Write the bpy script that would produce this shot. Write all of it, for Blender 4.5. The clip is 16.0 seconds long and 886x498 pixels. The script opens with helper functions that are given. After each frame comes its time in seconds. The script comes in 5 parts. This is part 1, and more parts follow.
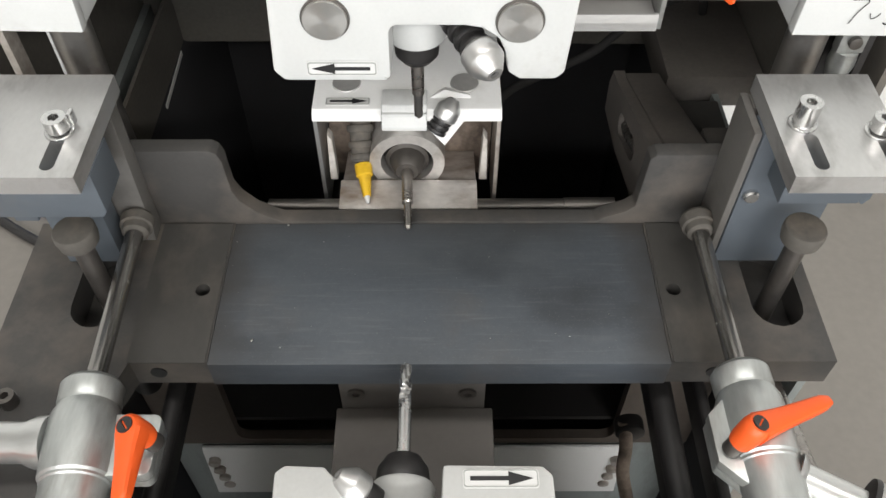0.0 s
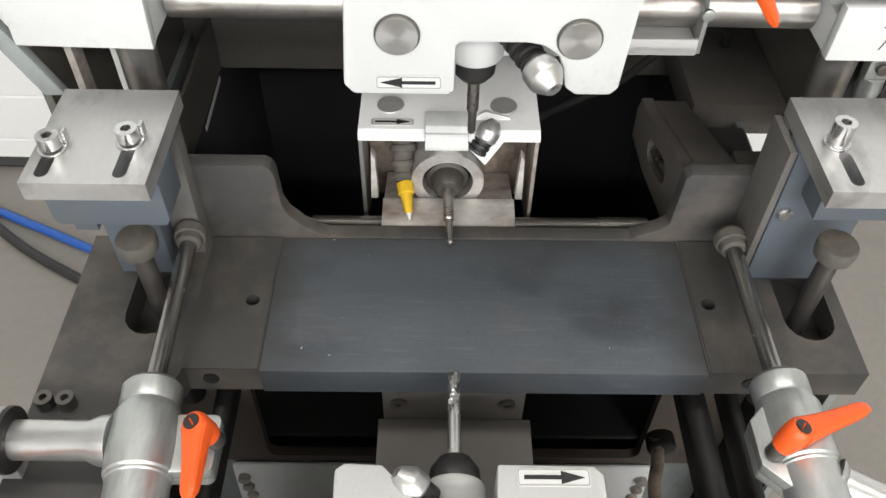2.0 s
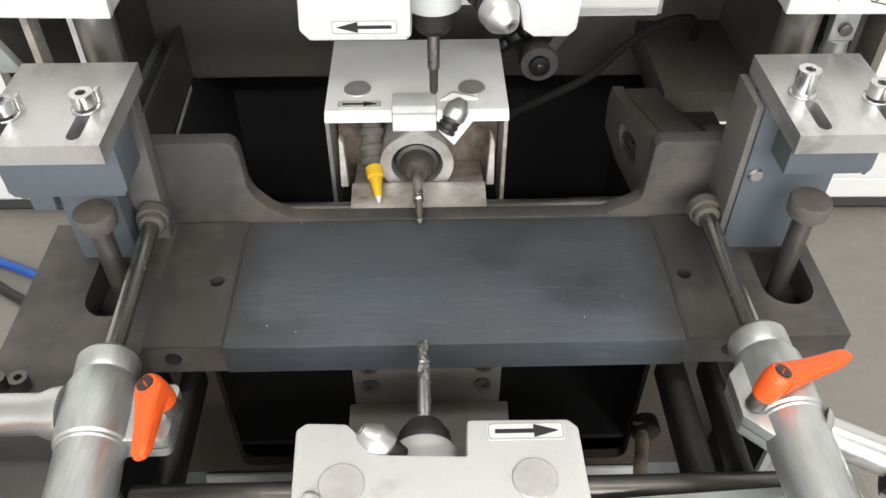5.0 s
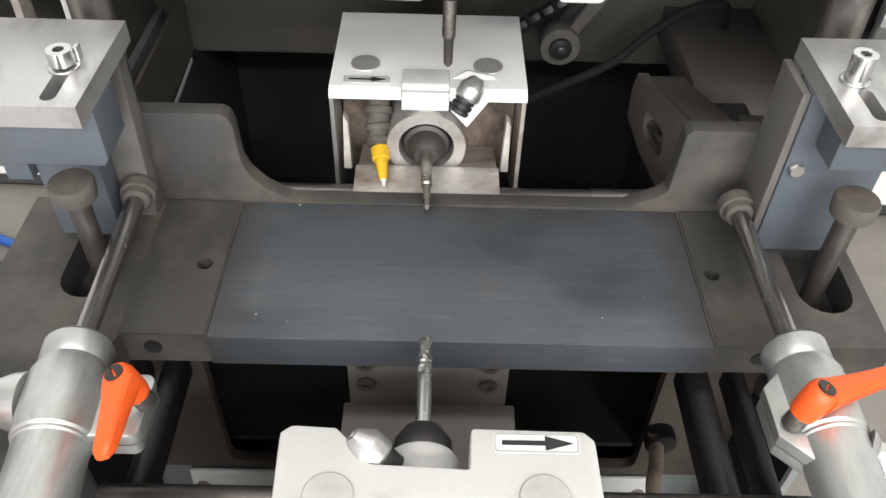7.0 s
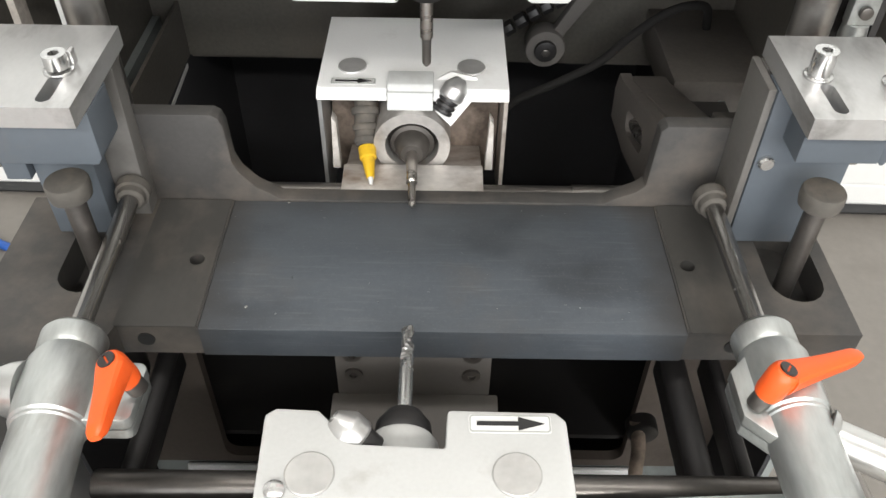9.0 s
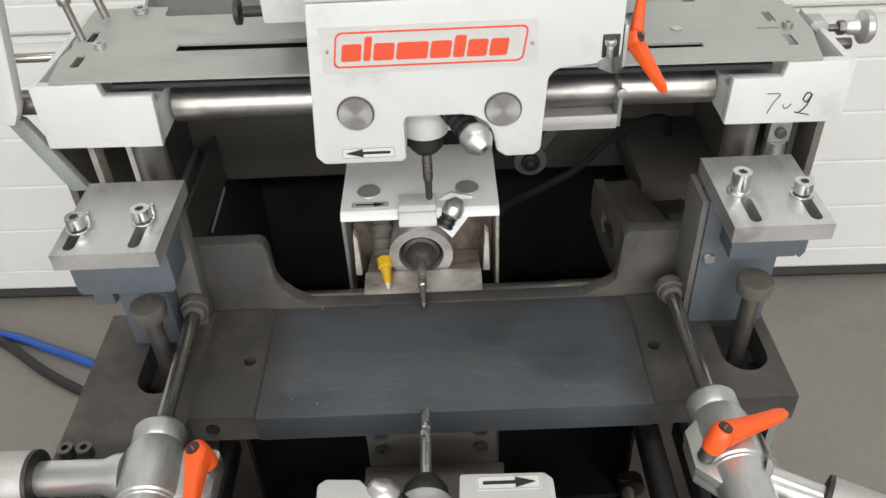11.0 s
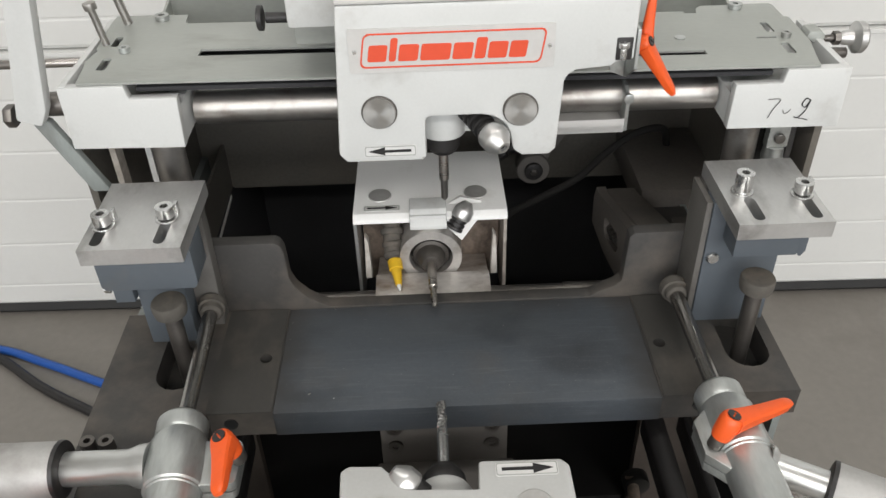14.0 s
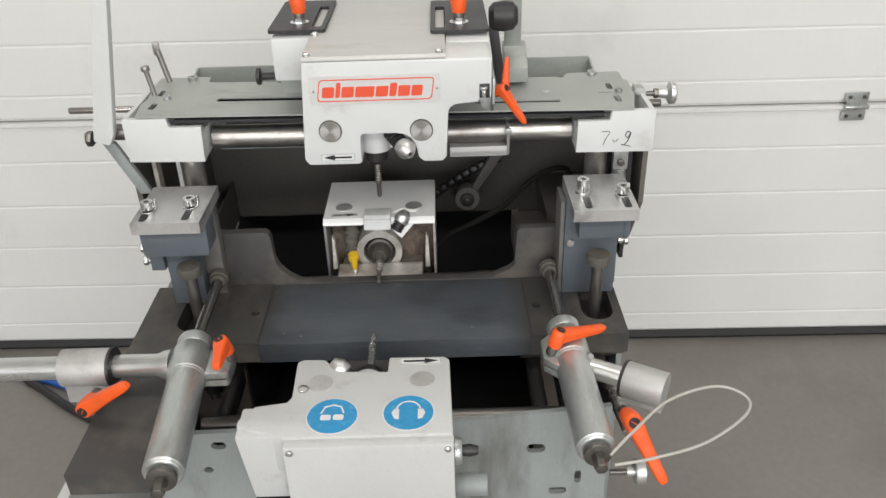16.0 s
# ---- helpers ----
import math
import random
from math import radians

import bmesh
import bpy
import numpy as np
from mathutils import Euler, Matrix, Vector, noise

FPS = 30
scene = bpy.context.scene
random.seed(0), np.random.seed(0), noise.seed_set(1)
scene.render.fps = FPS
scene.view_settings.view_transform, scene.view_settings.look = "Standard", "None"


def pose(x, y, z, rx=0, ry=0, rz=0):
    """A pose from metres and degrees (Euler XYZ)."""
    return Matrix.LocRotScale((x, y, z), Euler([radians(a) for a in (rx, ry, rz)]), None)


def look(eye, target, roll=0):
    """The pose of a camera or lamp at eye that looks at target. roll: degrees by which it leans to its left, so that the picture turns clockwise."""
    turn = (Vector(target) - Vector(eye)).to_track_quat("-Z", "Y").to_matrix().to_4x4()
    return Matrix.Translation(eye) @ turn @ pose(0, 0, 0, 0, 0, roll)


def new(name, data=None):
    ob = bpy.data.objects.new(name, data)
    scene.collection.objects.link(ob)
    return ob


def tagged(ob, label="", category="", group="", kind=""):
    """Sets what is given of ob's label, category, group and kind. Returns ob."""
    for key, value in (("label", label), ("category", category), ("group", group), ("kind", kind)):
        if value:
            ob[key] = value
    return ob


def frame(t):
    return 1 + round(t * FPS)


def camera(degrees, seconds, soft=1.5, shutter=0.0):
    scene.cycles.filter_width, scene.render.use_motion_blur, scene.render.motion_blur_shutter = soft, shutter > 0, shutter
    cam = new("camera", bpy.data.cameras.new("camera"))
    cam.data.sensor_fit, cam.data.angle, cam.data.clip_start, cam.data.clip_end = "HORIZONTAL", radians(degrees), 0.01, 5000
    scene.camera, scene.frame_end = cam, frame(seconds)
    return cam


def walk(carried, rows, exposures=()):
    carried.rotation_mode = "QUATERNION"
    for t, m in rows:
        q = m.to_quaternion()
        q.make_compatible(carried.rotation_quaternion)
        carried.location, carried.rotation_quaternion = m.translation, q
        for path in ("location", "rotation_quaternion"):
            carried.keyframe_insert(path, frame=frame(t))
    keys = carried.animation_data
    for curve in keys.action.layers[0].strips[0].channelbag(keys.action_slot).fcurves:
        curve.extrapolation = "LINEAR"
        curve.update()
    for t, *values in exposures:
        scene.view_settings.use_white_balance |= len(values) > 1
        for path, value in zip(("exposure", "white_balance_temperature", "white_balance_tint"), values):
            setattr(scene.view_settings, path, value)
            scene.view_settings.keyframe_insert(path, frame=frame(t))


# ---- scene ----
cam = camera(57.0, 16.0)
PATH = [
    (0, (0.001, 0.065, 1.265), (0.009, 1.337, -0.279), 0.2),
    (0.5, (-0.003, 0.053, 1.27), (0.004, 1.379, -0.228), 0.2),
    (1, (-0.024, 0.04, 1.272), (-0.017, 1.381, -0.212), 1.3),
    (1.5, (-0.014, 0.043, 1.271), (-0.006, 1.376, -0.22), 1.2),
    (2, (-0.032, 0.038, 1.269), (-0.019, 1.381, -0.213), 1.0),
    (2.5, (-0.036, 0.033, 1.274), (-0.016, 1.38, -0.205), -0.1),
    (3, (-0.025, 0.04, 1.27), (0.013, 1.397, -0.199), 0.1),
    (3.5, (-0.032, 0.0, 1.26), (0.003, 1.412, -0.157), -1.8),
    (3.7, (-0.034, -0.022, 1.248), (0.006, 1.414, -0.144), -2.8),
    (5.8, (-0.008, 0.045, 1.17), (0.028, 1.489, -0.213), 1.8),
    (6, (-0.009, 0.054, 1.143), (0.028, 1.488, -0.25), 1.9),
    (6.5, (-0.004, 0.055, 1.167), (0.029, 1.487, -0.23), 1.7),
    (7, (-0.017, 0.035, 1.184), (0.005, 1.469, -0.211), 1.9),
    (7.5, (-0.005, 0.054, 1.177), (-0.007, 1.475, -0.23), 1.0),
    (8, (0.005, 0.052, 1.169), (0.017, 1.482, -0.229), 1.2),
    (8.2, (-0.003, 0.043, 1.175), (0.01, 1.478, -0.219), 1.2),
    (10.3, (-0.002, -0.031, 1.238), (-0.027, 1.465, -0.09), -0.5),
    (10.5, (0.001, -0.046, 1.264), (-0.037, 1.467, -0.044), -1.5),
    (11, (0.003, -0.062, 1.288), (-0.016, 1.501, 0.04), -2.8),
    (11.5, (0.002, -0.085, 1.295), (0.028, 1.523, 0.107), -1.9),
    (12, (-0.004, -0.086, 1.299), (0.018, 1.52, 0.108), -1.8),
    (12.5, (-0.003, -0.078, 1.296), (0.008, 1.523, 0.098), -2.0),
    (13, (0.0, -0.074, 1.292), (0.019, 1.524, 0.089), -2.0),
    (13.5, (-0.008, -0.082, 1.289), (0.008, 1.515, 0.086), -2.0),
    (14, (-0.021, -0.089, 1.286), (0.0, 1.508, 0.081), -1.8),
    (14.5, (-0.028, -0.098, 1.283), (-0.004, 1.5, 0.081), -1.6),
    (15, (-0.008, -0.131, 1.294), (0.013, 1.47, 0.096), -1.4),
    (15.5, (0.049, -0.248, 1.329), (0.042, 1.4, 0.196), -1.8),
    (16, (0.062, -0.389, 1.352), (0.054, 1.335, 0.338), -1.8),
]
LAMP, WINDOW = 34.0, 165.0
walk(cam, [(t, look(eye, target, roll)) for t, eye, target, roll in PATH],
     exposures=[(0.0, 0.30), (2.5, 0.36), (3.0, 0.26), (3.7, 0.20), (5.8, 0.66), (8.2, 0.66), (10.3, 0.36), (11.5, -0.08), (16.0, -0.11)])

# ---- world, light, room lamps ----
world = bpy.data.worlds.new("world")
scene.world = world
world.use_nodes = True
world.node_tree.nodes["Background"].inputs[0].default_value = (0.75, 0.8, 0.85, 1)
world.node_tree.nodes["Background"].inputs[1].default_value = 0.05


def area_lamp(name, x, y, z, sx, sy, watts, target=None, color=(1.0, 0.97, 0.93)):
    data = bpy.data.lights.new(name, "AREA")
    data.shape, data.size, data.size_y, data.energy, data.color = "RECTANGLE", sx, sy, watts, color
    ob = new(name, data)
    ob.matrix_world = look((x, y, z), target or (x, y + 0.001, 0))
    return ob


area_lamp("ceiling_lamp", -1.1, -2.3, 3.1, 2.0, 0.3, LAMP * 1.3)
area_lamp("ceiling_lamp", 1.1, -2.3, 3.1, 2.0, 0.3, LAMP * 2.0)
area_lamp("ceiling_lamp", 0.0, 0.3, 3.1, 2.4, 0.3, LAMP * 0.6)
# lamp added in an unseen, assumed south window, behind the camera, for frontal daylight
area_lamp("added_front_light", 0.0, -3.95, 1.9, 6.0, 1.7, WINDOW, (0.0, 0.0, 1.3), (0.97, 0.98, 1.0))


# ---- materials ----
def material(name, color, rough=0.5, metal=0.0, var=0.12, scale=18.0, fine=240.0, bump=0.05, dirt=None, dirt_amount=0.0, dirt_scale=9.0, coat=0.0, stretch=(1, 1, 1), rough_var=0.12):
    """Principled surface with mottling at two scales, optional dirt patches and a fine relief."""
    m = bpy.data.materials.new(name)
    m.use_nodes = True
    nt = m.node_tree
    nd, ln = nt.nodes, nt.links
    bsdf = nd["Principled BSDF"]
    tc = nd.new("ShaderNodeTexCoord")
    mp = nd.new("ShaderNodeMapping")
    mp.inputs["Scale"].default_value = stretch
    ln.new(tc.outputs["Object"], mp.inputs[0])
    big = nd.new("ShaderNodeTexNoise")
    big.inputs["Scale"].default_value, big.inputs["Detail"].default_value = scale, 5
    small = nd.new("ShaderNodeTexNoise")
    small.inputs["Scale"].default_value, small.inputs["Detail"].default_value = fine, 3
    ln.new(mp.outputs[0], big.inputs[0])
    ln.new(mp.outputs[0], small.inputs[0])
    mixn = nd.new("ShaderNodeMath")
    mixn.operation = "MULTIPLY_ADD"
    mixn.inputs[1].default_value = 0.35
    ln.new(small.outputs[0], mixn.inputs[0])
    sc = nd.new("ShaderNodeMath")
    sc.operation = "MULTIPLY"
    sc.inputs[1].default_value = 0.65
    ln.new(big.outputs[0], sc.inputs[0])
    ln.new(sc.outputs[0], mixn.inputs[2])
    ramp = nd.new("ShaderNodeValToRGB")
    ramp.color_ramp.elements[0].position, ramp.color_ramp.elements[1].position = 0.3, 0.7
    ramp.color_ramp.elements[0].color = (*[c * (1 - var) for c in color], 1)
    ramp.color_ramp.elements[1].color = (*[min(1, c * (1 + var)) for c in color], 1)
    ln.new(mixn.outputs[0], ramp.inputs[0])
    out = ramp.outputs[0]
    if dirt:
        dn = nd.new("ShaderNodeTexNoise")
        dn.inputs["Scale"].default_value, dn.inputs["Detail"].default_value, dn.inputs["Roughness"].default_value = dirt_scale, 8, 0.62
        ln.new(mp.outputs[0], dn.inputs[0])
        dr = nd.new("ShaderNodeValToRGB")
        dr.color_ramp.elements[0].position, dr.color_ramp.elements[1].position = 0.62 - 0.3 * dirt_amount, 0.78 - 0.2 * dirt_amount
        ln.new(dn.outputs[0], dr.inputs[0])
        mix = nd.new("ShaderNodeMix")
        mix.data_type = "RGBA"
        mf = nd.new("ShaderNodeMath")
        mf.operation = "MULTIPLY"
        mf.inputs[1].default_value = min(1.0, 0.35 + dirt_amount)
        ln.new(dr.outputs[0], mf.inputs[0])
        ln.new(mf.outputs[0], mix.inputs[0])
        ln.new(out, mix.inputs[6])
        mix.inputs[7].default_value = (*dirt, 1)
        out = mix.outputs[2]
    ln.new(out, bsdf.inputs["Base Color"])
    rr = nd.new("ShaderNodeMapRange")
    rr.inputs[3].default_value, rr.inputs[4].default_value = max(0.03, rough - rough_var), min(1, rough + rough_var)
    ln.new(mixn.outputs[0], rr.inputs[0])
    ln.new(rr.outputs[0], bsdf.inputs["Roughness"])
    bsdf.inputs["Metallic"].default_value = metal
    bsdf.inputs["Coat Weight"].default_value = coat
    bp = nd.new("ShaderNodeBump")
    bp.inputs["Strength"].default_value, bp.inputs["Distance"].default_value = bump, 0.002
    ln.new(mixn.outputs[0], bp.inputs["Height"])
    ln.new(bp.outputs[0], bsdf.inputs["Normal"])
    return m


WHITE = material("white_enamel", (0.57, 0.58, 0.57), 0.38, var=0.05, scale=14, fine=500, bump=0.06, dirt=(0.36, 0.345, 0.32), dirt_amount=0.13, dirt_scale=21)
# enamel made lighter to put missing light on the rear head and guide covers
COVERWHITE = material("raised_white_enamel", (0.83, 0.83, 0.815), 0.36, var=0.04, scale=14, fine=500, bump=0.05, dirt=(0.5, 0.47, 0.43), dirt_amount=0.1, dirt_scale=20)
BROWNCAST = material("brown_dusty_cast_iron", (0.115, 0.104, 0.093), 0.7, var=0.25, scale=10, fine=260, bump=0.1, dirt=(0.18, 0.15, 0.125), dirt_amount=0.3, dirt_scale=12)
COVERGREY = material("brushed_grey_cover", (0.50, 0.495, 0.48), 0.5, metal=0.25, var=0.08, scale=14, fine=320, bump=0.05, dirt=(0.36, 0.33, 0.29), dirt_amount=0.2, dirt_scale=14, stretch=(0.5, 1.6, 1))
DUSTALU = material("dusty_aluminium", (0.165, 0.158, 0.147), 0.6, metal=0.4, var=0.15, scale=16, fine=300, bump=0.06, dirt=(0.10, 0.092, 0.082), dirt_amount=0.45, dirt_scale=18)
HEADWHITE = material("dusty_white_enamel", (0.47, 0.475, 0.465), 0.42, var=0.07, scale=11, fine=420, bump=0.08, dirt=(0.30, 0.28, 0.255), dirt_amount=0.14, dirt_scale=38)
BARSTEEL = material("worn_bar_steel", (0.40, 0.385, 0.365), 0.36, metal=0.9, var=0.12, scale=26, bump=0.03, dirt=(0.17, 0.13, 0.10), dirt_amount=0.3, dirt_scale=24)
GREYPAINT = material("grey_green_paint", (0.245, 0.268, 0.26), 0.45, var=0.12, scale=9, dirt=(0.10, 0.095, 0.085), dirt_amount=0.42, dirt_scale=11, stretch=(1.6, 1, 0.45))
TOPPLATE = material("dusty_zinc_plate", (0.345, 0.36, 0.338), 0.45, metal=0.3, var=0.1, scale=10, dirt=(0.2, 0.2, 0.18), dirt_amount=0.25, dirt_scale=11, stretch=(0.6, 1.6, 1))
BLUEGREY = material("blue_grey_paint", (0.088, 0.103, 0.119), 0.5, var=0.08, scale=16, dirt=(0.13, 0.12, 0.11), dirt_amount=0.1, dirt_scale=22)
CAST = material("dusty_dark_casting", (0.048, 0.046, 0.0435), 0.6, var=0.24, scale=9, fine=300, bump=0.1, dirt=(0.112, 0.096, 0.081), dirt_amount=0.5, dirt_scale=13)
WEAR = material("dusty_wear_plate", (0.053, 0.051, 0.047), 0.5, metal=0.15, var=0.16, scale=14, fine=260, bump=0.08, dirt=(0.12, 0.105, 0.09), dirt_amount=0.32, dirt_scale=16, stretch=(1, 0.6, 1))
CASTLOW = material("brown_dusty_casting", (0.112, 0.104, 0.096), 0.75, var=0.12, scale=12, bump=0.1, dirt=(0.07, 0.06, 0.05), dirt_amount=0.25)
PANEL = material("dark_painted_panel", (0.112, 0.104, 0.090), 0.75, var=0.3, scale=5, dirt=(0.145, 0.122, 0.10), dirt_amount=0.3, dirt_scale=5)
# near-black that stands in for deep shade inside the stand, holes and slots
BLACK = material("deep_shade_black", (0.036, 0.036, 0.039), 0.9, var=0.2, scale=10, bump=0.02)
BLACKPL = material("black_plastic", (0.018, 0.017, 0.017), 0.45, var=0.15, scale=30, dirt=(0.06, 0.055, 0.05), dirt_amount=0.1)
RUBBER = material("dusty_rubber", (0.085, 0.078, 0.068), 0.85, var=0.2, scale=60, bump=0.15, dirt=(0.17, 0.14, 0.11), dirt_amount=0.3, dirt_scale=40)
RUBBERDARK = material("black_braid", (0.014, 0.013, 0.012), 0.95, var=0.2, scale=90, bump=0.2)
ALU = material("milled_aluminium", (0.60, 0.60, 0.592), 0.42, metal=0.85, var=0.08, scale=25, fine=400, bump=0.05, dirt=(0.22, 0.215, 0.205), dirt_amount=0.3, dirt_scale=26, stretch=(1, 0.45, 1))
ZINC = material("galvanised_steel", (0.47, 0.49, 0.48), 0.36, metal=0.75, var=0.16, scale=40, fine=300, bump=0.05, dirt=(0.25, 0.235, 0.215), dirt_amount=0.4, dirt_scale=26, stretch=(1.5, 0.35, 1.2))
STEEL = material("ground_steel", (0.36, 0.34, 0.32), 0.28, metal=0.95, var=0.08, scale=30, bump=0.02, stretch=(0.1, 1, 1))
DARKSTEEL = material("dark_oiled_steel", (0.15, 0.14, 0.13), 0.35, metal=0.85, var=0.15, scale=40, bump=0.04)
CHROME = material("bright_bolt_steel", (0.62, 0.62, 0.61), 0.25, metal=0.95, var=0.08, scale=60, bump=0.02)
BRUSHED = material("brushed_bright_steel", (0.55, 0.55, 0.54), 0.36, metal=0.85, var=0.1, scale=80, bump=0.04, dirt=(0.3, 0.29, 0.27), dirt_amount=0.15, dirt_scale=60)
ROD = material("ground_rod_steel", (0.30, 0.29, 0.275), 0.24, metal=0.95, var=0.05, scale=20, bump=0.01)
DIRTYMET = material("dirty_machined_metal", (0.46, 0.425, 0.385), 0.5, metal=0.25, var=0.3, scale=38, bump=0.08, dirt=(0.13, 0.085, 0.055), dirt_amount=0.5, dirt_scale=24)
RINGMET = material("oily_ring_steel", (0.52, 0.50, 0.475), 0.38, metal=0.55, var=0.2, scale=40, bump=0.04, dirt=(0.2, 0.15, 0.11), dirt_amount=0.35, dirt_scale=35)
COLLET = material("brown_oiled_steel", (0.088, 0.080, 0.072), 0.45, metal=0.5, var=0.2, scale=50, bump=0.05)
ORANGE = material("orange_plastic", (0.76, 0.098, 0.014), 0.42, var=0.06, scale=30, bump=0.03, dirt=(0.35, 0.06, 0.02), dirt_amount=0.05, dirt_scale=40)
YELLOW = material("yellow_plastic", (0.68, 0.42, 0.02), 0.45, var=0.15, scale=60, dirt=(0.2, 0.1, 0.03), dirt_amount=0.3, dirt_scale=60)
BLUE = material("blue_hose", (0.02, 0.09, 0.36), 0.4, var=0.08, scale=30)
SIGNBLUE = material("sign_blue", (0.02, 0.235, 0.46), 0.4, var=0.12, scale=60, dirt=(0.16, 0.36, 0.5), dirt_amount=0.25, dirt_scale=120)
PAPER = material("sticker_white", (0.62, 0.62, 0.61), 0.45, var=0.04, scale=80)
SILVERFILM = material("silver_plate_film", (0.56, 0.555, 0.54), 0.45, metal=0.2, var=0.05, scale=60)
INK = material("black_ink", (0.012, 0.012, 0.012), 0.6, var=0.1, scale=60)
RED = material("red_print", (0.66, 0.075, 0.03), 0.45, var=0.05, scale=60)
HOSEWHITE = material("clear_white_hose", (0.40, 0.385, 0.35), 0.35, var=0.06, scale=30)
DOORWHITE = material("white_door_panel", (0.73, 0.732, 0.712), 0.5, var=0.025, scale=5, fine=120, bump=0.05, dirt=(0.5, 0.49, 0.47), dirt_amount=0.04, dirt_scale=3)
CONCRETE = material("polished_concrete", (0.205, 0.190, 0.170), 0.42, var=0.12, scale=2.2, fine=60, bump=0.02, dirt=(0.135, 0.120, 0.104), dirt_amount=0.42, dirt_scale=1.7)
PLASTER = material("plaster", (0.6, 0.59, 0.57), 0.8, var=0.04, scale=5)
CORE = material("rusty_core_metal", (0.27, 0.215, 0.175), 0.6, metal=0.2, var=0.35, scale=30, bump=0.1, dirt=(0.055, 0.04, 0.03), dirt_amount=0.6, dirt_scale=34)
SCRAPED = material("scraped_steel", (0.58, 0.555, 0.525), 0.42, metal=0.35, var=0.25, scale=46, bump=0.08, dirt=(0.20, 0.145, 0.105), dirt_amount=0.62, dirt_scale=24, stretch=(0.6, 1, 1.4))
PALEMETAL = material("pale_dirty_strip", (0.58, 0.55, 0.51), 0.5, var=0.15, scale=50, dirt=(0.22, 0.18, 0.14), dirt_amount=0.3, dirt_scale=40)
CASTALU = material("cast_aluminium", (0.43, 0.425, 0.415), 0.55, metal=0.55, var=0.12, scale=30, fine=380, bump=0.1, dirt=(0.26, 0.25, 0.235), dirt_amount=0.3, dirt_scale=20)
SIDEGREY = material("pale_grey_paint", (0.50, 0.50, 0.485), 0.5, var=0.06, scale=10, dirt=(0.3, 0.28, 0.25), dirt_amount=0.25, dirt_scale=9)
WALLBROWN = material("brown_cast_wall", (0.105, 0.086, 0.072), 0.8, var=0.2, scale=7, bump=0.1, dirt=(0.045, 0.038, 0.032), dirt_amount=0.3, dirt_scale=8)
TUBEZINC = material("bright_zinc_tube", (0.60, 0.61, 0.60), 0.30, metal=0.85, var=0.1, scale=26, bump=0.03, dirt=(0.36, 0.34, 0.31), dirt_amount=0.25, dirt_scale=24, stretch=(0.3, 1, 1))
SEAL = material("black_seal", (0.02, 0.02, 0.02), 0.7, var=0.1)


def turned(axis, amount, shine):
    """Faced steel: fine rings round the disc's own axis give the fan of light and dark sectors."""
    m = material("turned_steel_disc", (0.46, 0.455, 0.44), 0.34, metal=shine, var=0.1, scale=60, bump=0.03)
    nd, ln = m.node_tree.nodes, m.node_tree.links
    tg = nd.new("ShaderNodeTangent")
    tg.direction_type, tg.axis = "RADIAL", axis
    nd["Principled BSDF"].inputs["Anisotropic"].default_value = amount
    ln.new(tg.outputs[0], nd["Principled BSDF"].inputs["Tangent"])
    return m


TURNED_UP, TURNED_FRONT = turned("Z", 0.35, 0.45), turned("Y", 0.8, 0.95)


